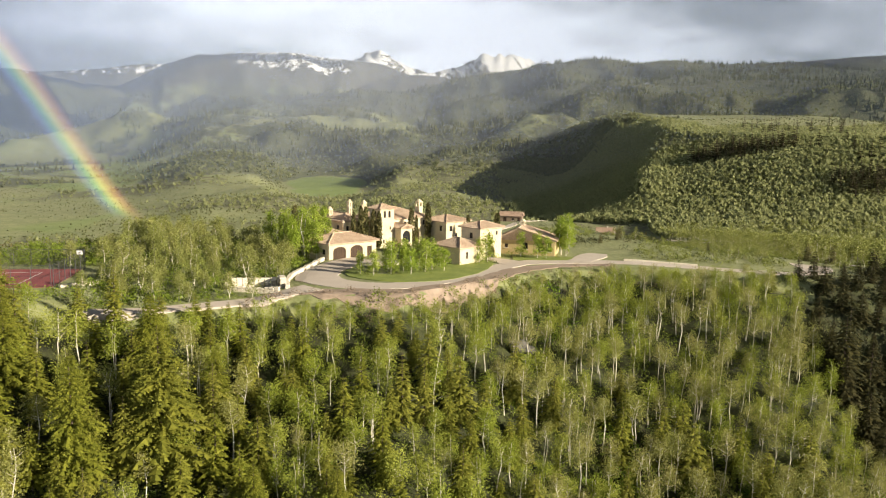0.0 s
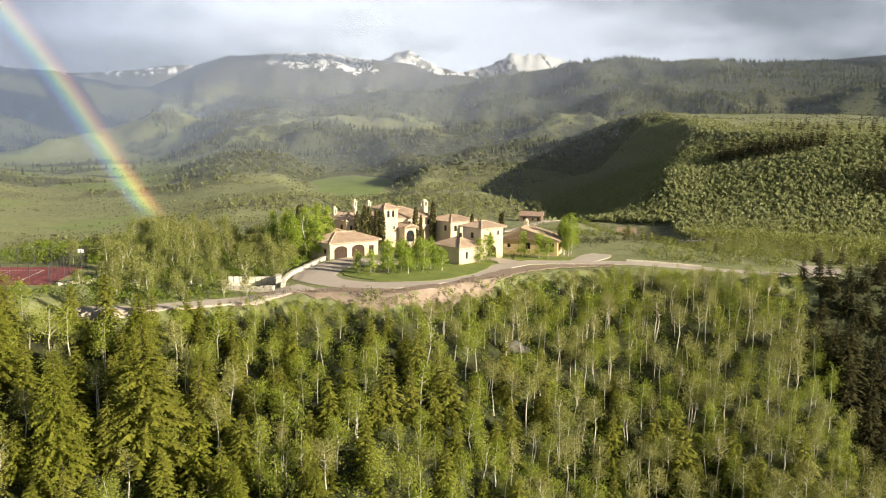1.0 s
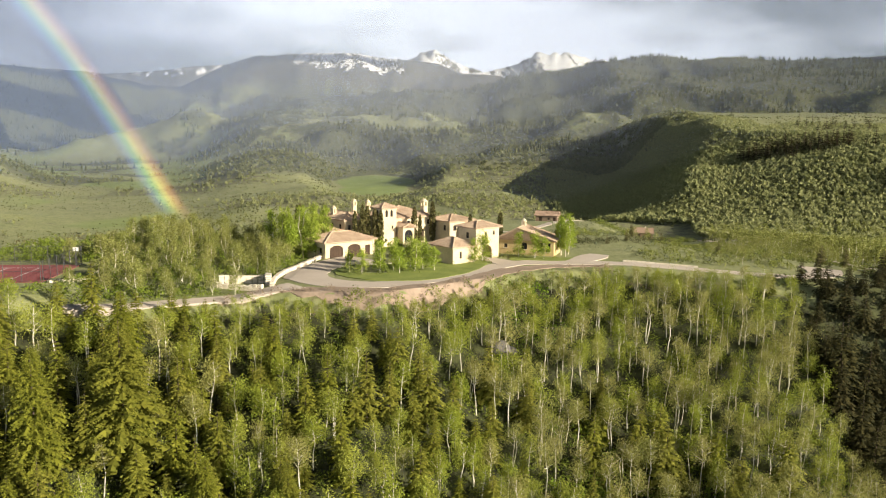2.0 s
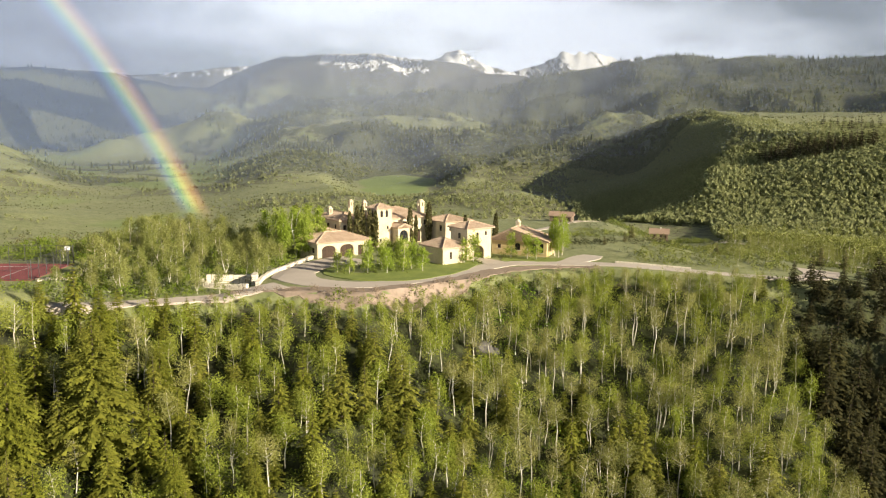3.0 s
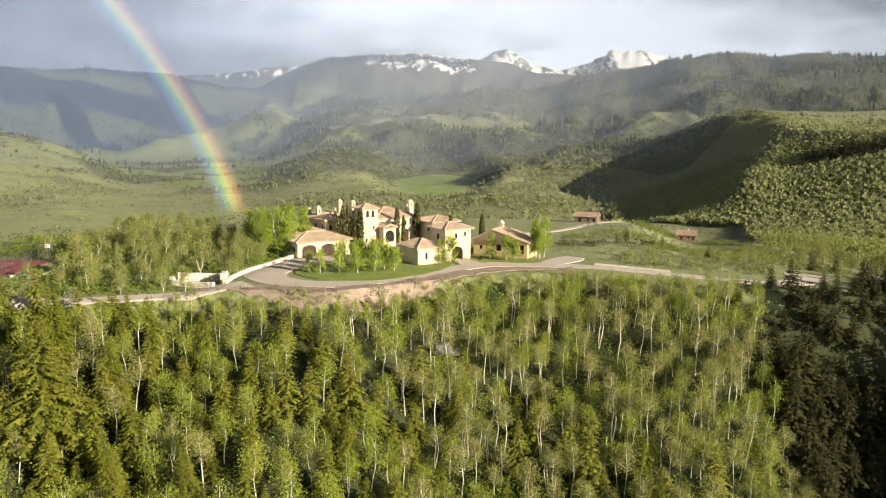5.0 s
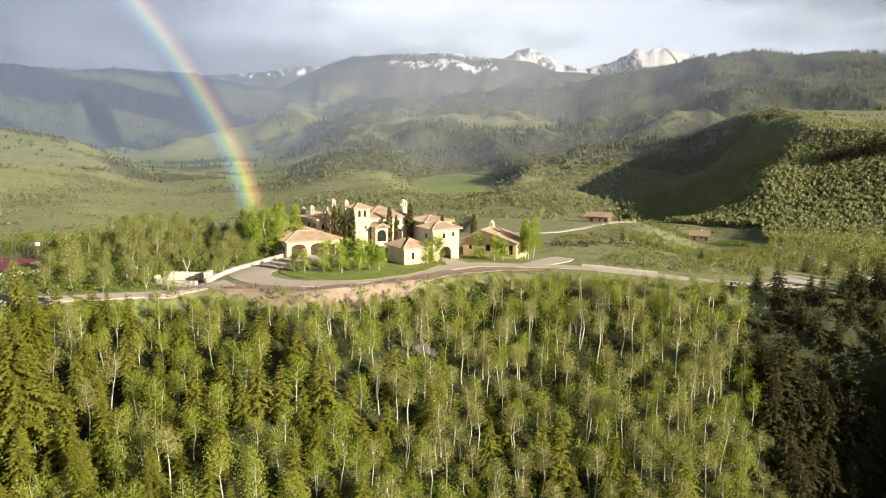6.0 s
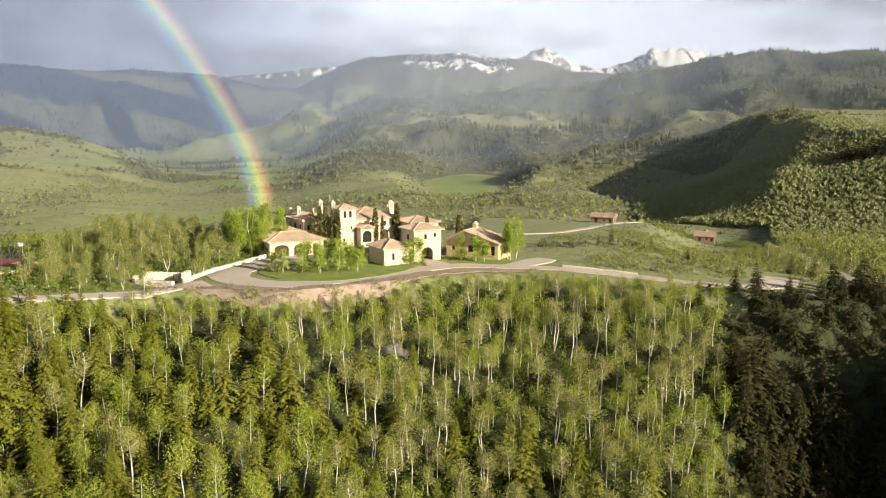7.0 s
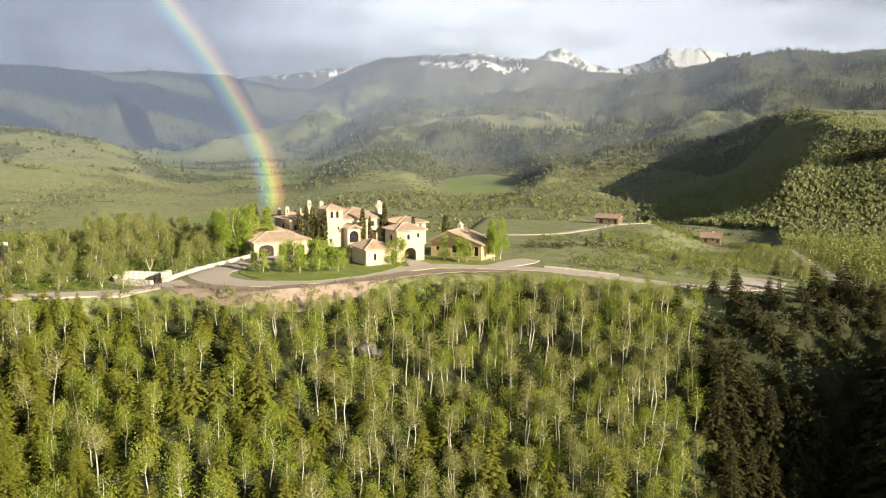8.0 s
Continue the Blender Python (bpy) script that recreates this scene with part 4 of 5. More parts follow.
lawn_line = [(-21, 157, 2.5), (-18.6, 151, 5), (-13.4, 148.4, 7), (-6, 150, 10), (1, 158, 9), (5.5, 166, 5.5), (7.2, 171, 2)]
ribbon("lawn", lawn_line, "lawn", 0.16, "mown green lawn inside the drive's loop", "lawn", 6, 0.3, 0.2)
ribbon("lawn_house", [(-14, 158, 14), (-7, 163, 16), (0, 171, 10), (3, 177, 6)], "lawn", 0.12, "grass between the lawn and the house", "lawn", 6, 0.3, 0.2)
ribbon("lawn_guest", [(13, 176.5, 4), (20, 176.5, 5), (28, 177, 5)], "lawn", 0.13, "grass strip before the guest house", "lawn", 4, 0.3, 0.2)


def stone_wall(points, h, thick, label, name="stone_wall", z=None):
    """A low wall of single rough blocks."""
    ob = thing(name, label, "wall")
    line = smooth_line([(*p, 1) for p in points], 0.9)
    rng = np.random.RandomState(int(abs(points[0][0]) * 10))
    rows = max(1, int(round(h / 0.42)))
    for k in range(rows):
        for a, b in zip(line[:-1], line[1:]):
            mid, d = (a + b) / 2, b - a
            base = (level(mid[0], mid[1]) if z is None else z) - 0.1 + k * h / rows
            bm = bmesh.new()
            L = np.hypot(d[0], d[1]) * rng.uniform(0.86, 0.97)
            box(bm, -L / 2, -thick / 2 * rng.uniform(0.9, 1.12), 0, L / 2, thick / 2 * rng.uniform(0.9, 1.12), h / rows * rng.uniform(0.85, 0.98), 0.05)
            for v in bm.verts:
                v.co += Vector(rng.uniform(-0.035, 0.035, 3))
            s = part("stone", bm, "stone", ob)
            s.matrix_basis = pose(mid[0], mid[1], base, 0, 0, math.degrees(math.atan2(d[1], d[0])))
    return ob


stone_wall([(-29.6, 137), (-31.2, 144), (-31.6, 151), (-30.6, 158), (-29.6, 164), (-28.8, 169)], 0.9, 0.8, "pale rough stone wall curving along the drive")
stone_wall([(-40.5, 139.5), (-36, 141.5), (-31.8, 142.6)], 1.7, 0.8, "tall pale stone terrace wall above the lane")
stone_wall([(-41, 138.8), (-39.8, 136.2), (-35, 135.4), (-30.5, 134.6)], 1.1, 0.8, "lower pale stone terrace wall beside the lane")
stone_wall([(-31.8, 142), (-30.8, 138.6)], 2.0, 1.0, "stub of high rough stone at the terrace's end")
stone_wall([(-19.6, 163), (-15.5, 162.2), (-12, 164.2)], 0.9, 0.6, "low stone planter wall beside the garage forecourt")
stone_wall([(38, 176.2), (46, 175.2), (54, 174)], 0.5, 0.6, "line of low boulders along the road")


# ---- the house ----
E45 = (-27.0, 169.0)


def plan(p, n):
    """The house's own grid: p to the back right, n to the front right."""
    return E45[0] + (p + n) * 0.7071, E45[1] + (p - n) * 0.7071


def outline(u0, u1, z0, z1, arch):
    """Corners of an opening, with a round head if arch is its rise."""
    pts = [(u0, z0), (u1, z0)]
    if arch:
        c, r = (u0 + u1) / 2, (u1 - u0) / 2
        pts += [(c + r * math.cos(a), z1 - arch + arch * math.sin(a)) for a in np.linspace(0, math.pi, 9)]
    else:
        pts += [(u1, z1), (u0, z1)]
    return pts


def fill(parent, spots, thick, mat, name, label=""):
    """A flat piece from an outline (x, z), thick along y."""
    bm = bmesh.new()
    f = bm.faces.new([bm.verts.new((x, 0, z)) for x, z in spots])
    ext = bmesh.ops.extrude_face_region(bm, geom=[f])
    bmesh.ops.translate(bm, verts=[g for g in ext["geom"] if isinstance(g, bmesh.types.BMVert)], vec=(0, thick, 0))
    bmesh.ops.recalc_face_normals(bm, faces=bm.faces)
    return part(name, bm, mat, parent, label)


def wall(parent, x0, y0, x1, y1, z0, h, holes=(), mat="stucco", gable=0.0, thick=0.35, apex=0.5):
    """A wall with openings through it; what lies to the right of its run is outside. holes: u0, u1, z0, z1, arch, kind."""
    L = math.hypot(x1 - x0, y1 - y0)
    bm = bmesh.new()
    loops = [[(0, z0), (L, z0), (L, z0 + h)] + ([(L * apex, z0 + h + gable)] if gable else []) + [(0, z0 + h)]]
    loops += [outline(*q[:5]) for q in holes]
    edges = []
    for pts in loops:
        vs = [bm.verts.new((u, 0, z)) for u, z in pts]
        edges += [bm.edges.new((a, b)) for a, b in zip(vs, vs[1:] + vs[:1])]
    bmesh.ops.triangle_fill(bm, edges=edges, use_beauty=True)
    ext = bmesh.ops.extrude_face_region(bm, geom=list(bm.faces))
    bmesh.ops.translate(bm, verts=[g for g in ext["geom"] if isinstance(g, bmesh.types.BMVert)], vec=(0, thick, 0))
    bmesh.ops.recalc_face_normals(bm, faces=bm.faces)
    ob = part("wall", bm, mat, parent)
    ob.matrix_basis = pose(x0, y0, 0, 0, 0, math.degrees(math.atan2(y1 - y0, x1 - x0)))
    for u0, u1, a, b, arch, kind in holes:
        if kind == "open":
            continue
        pts = outline(u0, u1, a, b, arch)
        c = (u0 + u1) / 2
        if kind == "window":
            win = fill(parent, pts, 0.04, "glass", "window", "dark glazed window")
            win.matrix_basis = ob.matrix_basis @ Matrix.Translation((0, 0.2, 0))
            bm = bmesh.new()
            box(bm, c - 0.04, -0.05, a, c + 0.04, 0, b)
            box(bm, u0, -0.05, (a + b) / 2 - 0.04, c - 0.041, 0, (a + b) / 2 + 0.04)
            box(bm, c + 0.041, -0.05, (a + b) / 2 - 0.04, u1, 0, (a + b) / 2 + 0.04)
            box(bm, u0, -0.06, a, u0 + 0.07, -0.01, b - arch)
            box(bm, u1 - 0.07, -0.06, a, u1, -0.01, b - arch)
            part("frame", bm, "wood", win)
            bm = bmesh.new()
            box(bm, u0 - 0.12, -0.34, a - 0.12, u1 + 0.12, -0.02, a - 0.01, 0.02)
            part("sill", bm, "stone", win)
        else:
            door = fill(parent, pts, 0.08, "wood", "door", "dark timber door")
            door.matrix_basis = ob.matrix_basis @ Matrix.Translation((0, 0.18, 0))
            n = max(3, int((u1 - u0) / 0.6))
            for i in range(n):
                bm = bmesh.new()
                x = u0 + (i + 0.5) * (u1 - u0) / n
                top = b - arch + (arch * math.sqrt(max(0, 1 - ((x - c) / ((u1 - u0) / 2)) ** 2)) if arch else 0)
                box(bm, x - 0.03, -0.035, a + 0.05, x + 0.03, -0.001, top - 0.1)
                part("board", bm, "wood", door)
    return ob


def roof_tiles(bm, corners, pitch=0.42, proud=0.085):
    """Rows of half-round tiles down a roof plane given by its eave ends and its ridge ends."""
    a, b, c, d = [Vector(v) for v in corners]      # eave a-b, ridge d-c
    along = (b - a).normalized()
    L = (b - a).length
    normal = (b - a).cross(d - a if (d - a).length > 0.01 else c - a).normalized()
    if normal.z < 0:
        normal = -normal
    slope = normal.cross(along).normalized()
    if slope.z < 0:
        slope = -slope
    rise = max((d - a).dot(slope), (c - a).dot(slope))
    u0, u1 = (d - a).dot(along), (c - a).dot(along)
    n = int(L / pitch)
    for i in range(n):
        u = (i + 0.5) * L / n
        top = rise
        if u < u0:
            top = rise * u / max(u0, 1e-6)
        elif u > u1:
            top = rise * (L - u) / max(L - u1, 1e-6)
        if top < 0.3:
            continue
        w_ = L / n * 0.36
        vs = []
        for s in (-0.06, top):
            p = a + along * u + slope * s
            vs += [bm.verts.new(p - along * w_ + normal * 0.004), bm.verts.new(p + normal * proud), bm.verts.new(p + along * w_ + normal * 0.004)]
        bm.faces.new((vs[0], vs[1], vs[4], vs[3]))
        bm.faces.new((vs[1], vs[2], vs[5], vs[4]))
        bm.faces.new((vs[0], vs[2], vs[1]))


def roof(parent, x0, y0, x1, y1, z, pitch=0.34, over=0.6, kind="hip", mat="tile", axis="x", apex=0.5, rise=None):
    """A tiled roof over a rectangle: hipped, or gabled along an axis."""
    X0, Y0, X1, Y1 = x0 - over, y0 - over, x1 + over, y1 + over
    w_, d_ = X1 - X0, Y1 - Y0
    half = min(w_, d_) / 2
    if kind == "gable":
        half = d_ / 2 if axis == "x" else w_ / 2
    zr = z + half * pitch if rise is None else z + rise
    cx, cy = X0 + (X1 - X0) * apex, (Y0 + Y1) / 2
    inset = 0.0 if kind == "gable" else half
    if (w_ >= d_ and kind != "gable") or (kind == "gable" and axis == "x"):
        r0, r1 = (X0 + inset, cy, zr), (max(X1 - inset, X0 + inset + 0.02), cy, zr)
        a, b, c, d = (X0, Y0, z), (X1, Y0, z), (X1, Y1, z), (X0, Y1, z)
    else:
        r0, r1 = (cx, Y0 + inset, zr), (cx, max(Y1 - inset, Y0 + inset + 0.02), zr)
        a, b, c, d = (X1, Y0, z), (X1, Y1, z), (X0, Y1, z), (X0, Y0, z)
    bm = bmesh.new()
    lo = Vector((0, 0, -0.22))
    tops = {k: bm.verts.new(v) for k, v in zip("abcdrs", (a, b, c, d, r0, r1))}
    bots = {k: bm.verts.new(Vector(v) + lo) for k, v in zip("abcdrs", (a, b, c, d, r0, r1))}
    for q in ("absr", "cdrs", "bcs", "dar"):
        bm.faces.new([tops[k] for k in q])
        bm.faces.new([bots[k] for k in reversed(q)])
    for q in ("ab", "bc", "cd", "da"):
        bm.faces.new((bots[q[0]], bots[q[1]], tops[q[1]], tops[q[0]]))
    bmesh.ops.recalc_face_normals(bm, faces=bm.faces)
    ob = part("roof", bm, mat, parent, "weathered pink clay tile roof")
    bm = bmesh.new()
    roof_tiles(bm, (a, b, r1, r0))
    roof_tiles(bm, (c, d, r0, r1))
    if kind == "hip":
        roof_tiles(bm, (b, c, r1, r1))
        roof_tiles(bm, (d, a, r0, r0))
    tagged(part("tiling", bm, mat, ob), "rows of half-round clay tiles", kind="stuff")
    bm = bmesh.new()
    for p, q in ((r0, r1), (a, r0), (b, r1), (c, r1), (d, r0)):
        v, t = tube([Vector(p) + Vector((0, 0, 0.05)), Vector(q) + Vector((0, 0, 0.05))], [0.14, 0.14], 6)
        vs = [bm.verts.new(x) for x in v]
        for f in t:
            bm.faces.new([vs[i] for i in f])
    part("ridge_cap", bm, mat, ob)
    return ob


def block(parent, p0, p1, n0, n1, h, z0=-0.6, front=(), left=(), right=(), back=(), mat="stucco", pitch=0.34, over=0.6, kind="hip", axis="x", top=None):
    t = 0.35
    wall(parent, p0, -n1, p1, -n1, z0, h - z0, front, mat)
    wall(parent, p1, -n0, p0, -n0, z0, h - z0, back, mat)
    wall(parent, p1, -n1 + t, p1, -n0 - t, z0, h - z0, right, mat)
    wall(parent, p0, -n0 - t, p0, -n1 + t, z0, h - z0, left, mat)
    roof(parent, p0, -n1, p1, -n0, h + 0.22, pitch, over, kind, axis=axis)


def belfry(parent, p, n, z0, z1, w_=1.3):
    """A chimney shaped like a small bell tower, with a rounded arched head."""
    bm = bmesh.new()
    box(bm, p - w_ / 2, -n - w_ / 2, z0, p + w_ / 2, -n + w_ / 2, z1 - 1.9, 0.03)
    for dx in (-1, 1):
        for dy in (-1, 1):
            x, y = p + dx * (w_ / 2 - 0.17), -n + dy * (w_ / 2 - 0.17)
            box(bm, x - 0.16, y - 0.16, z1 - 1.9, x + 0.16, y + 0.16, z1 - 0.85)
    ob = part("chimney", bm, "stucco", parent, "cream bell-tower chimney with arched openings")
    bm = bmesh.new()
    box(bm, p - w_ / 2 - 0.08, -n - w_ / 2 - 0.08, z1 - 0.85, p + w_ / 2 + 0.08, -n + w_ / 2 + 0.08, z1 - 0.6, 0.03)
    v, t = tube([(p, -n, z1 - 0.6), (p, -n, z1 - 0.35), (p, -n, z1 - 0.1), (p, -n, z1)], [w_ * 0.56, w_ * 0.46, w_ * 0.24, 0.03], 10)
    vs = [bm.verts.new(x) for x in v]
    for f in t:
        bm.faces.new([vs[i] for i in f])
    part("cap", bm, "stucco", ob)


def house_thing(name, label, category):
    return thing(name, label, category, (*plan(0, 0), 0), 45)


garage = house_thing("garage", "cream stucco garage with arched doors and a hipped tile roof", "garage")
block(garage, -0.6, 12.5, -8.6, 0, 3.35, front=((1.1, 4.6, -0.2, 2.75, 0.9, "door"), (5.8, 9.3, -0.2, 2.75, 0.9, "door"), (10.5, 11.9, -0.1, 2.3, 0, "door")), left=((3, 4.2, 1, 2.2, 0, "window"), (5.6, 6.8, 1, 2.2, 0, "window")))
pavilion = house_thing("pavilion", "small square cream pavilion with a pyramid clay tile roof", "pavilion")
block(pavilion, 17, 23, 15.3, 22.6, 3.55, front=((1.9, 2.5, 1.2, 2.7, 0, "window"),), pitch=0.45)
gatehouse = house_thing("gatehouse", "two-storey cream gatehouse with an arched carriageway through it", "gatehouse")
block(gatehouse, 25.6, 32.6, 14.4, 20.3, 6.9, front=((1.9, 4.9, -0.6, 3.1, 1.3, "open"), (2.6, 3.3, 4.9, 6.1, 0.3, "window"), (5.1, 5.7, 5.3, 6.3, 0.3, "window")), back=((2.1, 5.1, -0.6, 3.1, 1.3, "open"),), left=((2.2, 3.2, 4.6, 5.9, 0, "window"),), right=((2, 3, 4.6, 5.9, 0, "window"),))

villa = house_thing("villa", "large cream stucco villa with a square tower and clay tile roofs", "house")
block(villa, 20.3, 24.6, -12.2, -8, 9.3, front=((1.0, 1.75, 7.3, 9.0, 0.35, "window"), (2.5, 3.25, 7.3, 9.0, 0.35, "window"), (2.9, 3.4, 4.3, 5.1, 0, "window"), (0.8, 1.4, 1.1, 2.0, 0, "window")), left=((1.4, 2.2, 7.3, 9.0, 0.35, "window"),), over=0.45, pitch=0.42)
block(villa, 24.95, 37.5, -22, -10, 6.5, front=((4.6, 5.5, 4.4, 5.7, 0, "window"), (8.0, 10.0, 0.2, 3.6, 1.0, "door"), (8.4, 9.3, 4.5, 5.8, 0, "window"), (11, 11.8, 4.5, 5.8, 0, "window")), right=((3, 4, 4.4, 5.6, 0, "window"), (7, 8, 4.4, 5.6, 0, "window")))
block(villa, 24.9, 28.4, -9.9, -5.6, 4.6, front=((0.5, 3.0, 1.2, 4.1, 1.2, "window"),), kind="gable", axis="y", over=0.35, pitch=0.4)
block(villa, 12.5, 20, -25, -12.6, 6.4, front=((1.0, 1.8, 4.2, 5.4, 0, "window"), (4.6, 5.4, 4.2, 5.4, 0, "window"), (2, 3, 1.0, 2.4, 0, "window")), left=((2.5, 3.3, 4.2, 5.5, 0, "window"), (5.5, 7, 3.9, 5.6, 0.5, "window"), (9.5, 10.4, 4.2, 5.5, 0, "window")))
block(villa, 4.0, 12.1, -21, -11.4, 3.7, front=((5.5, 6.2, 2.0, 2.8, 0, "window"),), left=((2, 3, 1, 2.2, 0, "window"), (5, 6, 1, 2.2, 0, "window")))
block(villa, 37.9, 46, -11.5, -3.2, 5.5, front=((1.2, 2.2, 3.2, 4.6, 0, "window"), (3, 4, 0.6, 2.6, 0, "window"), (6, 7, 1, 2.6, 0, "window")), left=((5.4, 6.4, 3.2, 4.6, 0, "window"),), pitch=0.28)
belfry(villa, 36.6, -12.2, 6.2, 11.0, 1.4)
belfry(villa, 22.4, -17.2, 6.0, 11.0, 1.0)
belfry(villa, 20.2, -20.2, 6.0, 11.1, 1.0)
belfry(villa, 14.2, -20.3, 6.5, 9.6, 1.0)
belfry(villa, 13.2, -23.5, 6.2, 9.0, 0.9)
bm = bmesh.new()
box(bm, 15.2, 12.9, 7.0, 15.5, 13.2, 9.6)
part("pole", bm, "stucco", villa)

guest = thing("guest_house", "ochre stucco guest house with a broad gable and clay tile roof", "house", (10.2, 184.0, 0.0), -14)
wall(guest, 0, 0, 13.2, 0, -0.6, 4.2, ((1.4, 2.2, 1.5, 2.4, 0, "window"), (5.6, 6.9, 1.3, 2.9, 0.4, "window"), (9.2, 10.6, 0.9, 3.0, 0, "window"), (11.4, 12.4, 0.9, 3.0, 0, "window")), "stucco_yellow", gable=2.35, apex=0.36)
wall(guest, 13.2, 0.35, 13.2, 7.15, -0.6, 4.1, ((3, 4, 1, 2.4, 0, "window"),), "stucco_yellow")
wall(guest, 13.2, 7.5, 0, 7.5, -0.6, 4.2, (), "stucco_yellow", gable=2.35, apex=0.64)
wall(guest, 0, 7.15, 0, 0.35, -0.6, 4.1, ((3, 4, 1, 2.4, 0, "window"),), "stucco_yellow")
roof(guest, 0, 0, 13.2, 7.5, 3.62, 0.31, 0.55, "gable", axis="y", apex=0.362, rise=2.62)
belfry(guest, 4.6, -6.0, 4.8, 7.9, 1.0)


# ---- barn, hut, far farmstead ----
def farm_building(name, label, category, x, y, turn, L, W, h, pitch, chimney=False, far=False):
    z = level(x, y)
    ob = thing(name, label, category, (x, y, z), turn)
    wall(ob, 0, 0, L, 0, -1.5, h + 1.5, ((L * 0.15, L * 0.3, 0.2, h * 0.8, 0, "door"), (L * 0.55, L * 0.65, 1.0, 2.2, 0, "window"), (L * 0.8, L * 0.92, 0.2, h * 0.75, 0, "door")), "barn")
    wall(ob, L, 0.35, L, W - 0.35, -1.5, h + 1.5, ((W * 0.3, W * 0.5, 0.8, 2.2, 0, "window"),), "barn")
    wall(ob, L, W, 0, W, -1.5, h + 1.5, (), "barn")
    wall(ob, 0, W - 0.35, 0, 0.35, -1.5, h + 1.5, ((W * 0.4, W * 0.6, 0.8, 2.2, 0, "window"),), "barn")
    roof(ob, 0, 0, L, W, h + 0.15, pitch, 0.7, "gable", "rust", "x")
    for gx in (0.0, L):
        pts = [(0.0, h), (W, h), (W / 2, h + W / 2 * pitch * 0.96)]
        g = fill(ob, pts, 0.3, "barn", "gable")
        g.matrix_basis = pose(gx + (0.3 if gx == 0 else 0.0), 0, 0, 0, 0, 90)
    if chimney:
        bm = bmesh.new()
        box(bm, L * 0.55, W * 0.45, h, L * 0.55 + 0.9, W * 0.45 + 0.9, h + W / 2 * pitch + 1.4, 0.04)
        part("chimney", bm, "stone", ob)
    return ob


M["barn"] = material("weathered_boards", two_tone((0.13, 0.09, 0.06), (0.28, 0.205, 0.145), 0.3, 2.0, 0.02))
M["rust"] = material("rust_roof", two_tone((0.30, 0.20, 0.14), (0.44, 0.32, 0.24), 0.2, 1.2, 0.02))
farm_building("barn", "long brown timber barn with a rust-brown roof beside the meadow road", "barn", 27.5, 505, -12, 14, 8.5, 3.6, 0.5)
farm_building("cottage", "small tan cottage with a rust-brown roof and chimney among bushes", "cottage", 91.0, 508, -8, 11, 8, 3.0, 0.6, True)

# ---- tennis court ----
court = thing("tennis_court", "red hard tennis court with white lines on a levelled terrace", "court", (-64.7, 123.2, 2.1), 10)
bm = bmesh.new()
box(bm, -36, 0, -0.5, 0, 17.5, 0.0)
part("slab", bm, "court", court)
bm = bmesh.new()
for x0, y0, x1, y1 in ((-30, 3, -6, 3.12), (-30, 14, -6, 14.12), (-6.12, 3.12, -6, 14), (-30, 3.12, -29.88, 14), (-11.6, 3.12, -11.5, 14), (-18, 8.4, -11.6, 8.52)):
    box(bm, x0, y0, 0.004, x1, y1, 0.012)
part("court_lines", bm, "paint", court, "white painted court lines")


def fence_post():
    bm = bmesh.new()
    v, t = tube([(0, 0, 0), (0, 0, 1.8), (0, 0, 3.6)], [0.06, 0.06, 0.05], 6)
    vs = [bm.verts.new(x) for x in v]
    for f in t:
        bm.faces.new([vs[i] for i in f])
    return bm


fence = thing("court_fence", "tall dark steel wire fence round the tennis court", "fence", (-64.7, 123.2, 2.1), 10)
_post = part("post", fence_post(), "steel", fence)
_spots = [(x, y) for x in np.arange(-36, 0.1, 3.0) for y in (-0.3, 17.8)] + [(0.3, y) for y in np.arange(0, 17.6, 2.9)] + [(-36.3, y) for y in np.arange(0, 17.6, 2.9)]
for _i, (_x, _y) in enumerate(_spots):
    _o = _post if _i == 0 else new("post", _post.data)
    _o.parent = fence
    _o.matrix_basis = pose(_x, _y, 0)
bm = bmesh.new()
for z in (0.15, 1.8, 3.5):
    box(bm, -36, -0.33, z, 0.3, -0.27, z + 0.05)
    box(bm, -36, 17.77, z, 0.3, 17.83, z + 0.05)
    box(bm, 0.27, -0.26, z, 0.33, 17.76, z + 0.05)
    box(bm, -36.33, -0.26, z, -36.27, 17.76, z + 0.05)
part("rail", bm, "steel", fence)
bm = bmesh.new()
for u in np.arange(0.25, 36, 0.25):
    box(bm, -36 + u, -0.305, 0.2, -36 + u + 0.012, -0.295, 3.5)
    box(bm, -36 + u, 17.795, 0.2, -36 + u + 0.012, 17.805, 3.5)
for u in np.arange(0.25, 17.5, 0.25):
    box(bm, 0.295, u, 0.2, 0.305, u + 0.012, 3.5)
part("wire", bm, "steel", fence)
hoop = thing("basketball_hoop", "white basketball backboard on a dark post beside the court", "hoop", (-67.6, 139, 2.1), 10)
part("post", fence_post(), "steel", hoop)
bm = bmesh.new()
box(bm, -0.5, -0.35, 2.9, 0.5, -0.25, 3.6, 0.02)
part("backboard", bm, "paint", hoop)
stone_wall([(-63.4, 123), (-60.5, 129), (-62.6, 137.5)], 0.6, 0.7, "pale stone edging beside the tennis court")


def free_west(x, y):
    lane = np.interp(x, (-55, -47, -38, -31, -25), (113, 117, 124.5, 130.5, 137))
    return not (x < -61.5 and 118 < y < 143) and abs(y - lane) > 3.2 and not (-42.5 < x < -27 and 132 < y < 146) and not (x > -33 and y < 172)


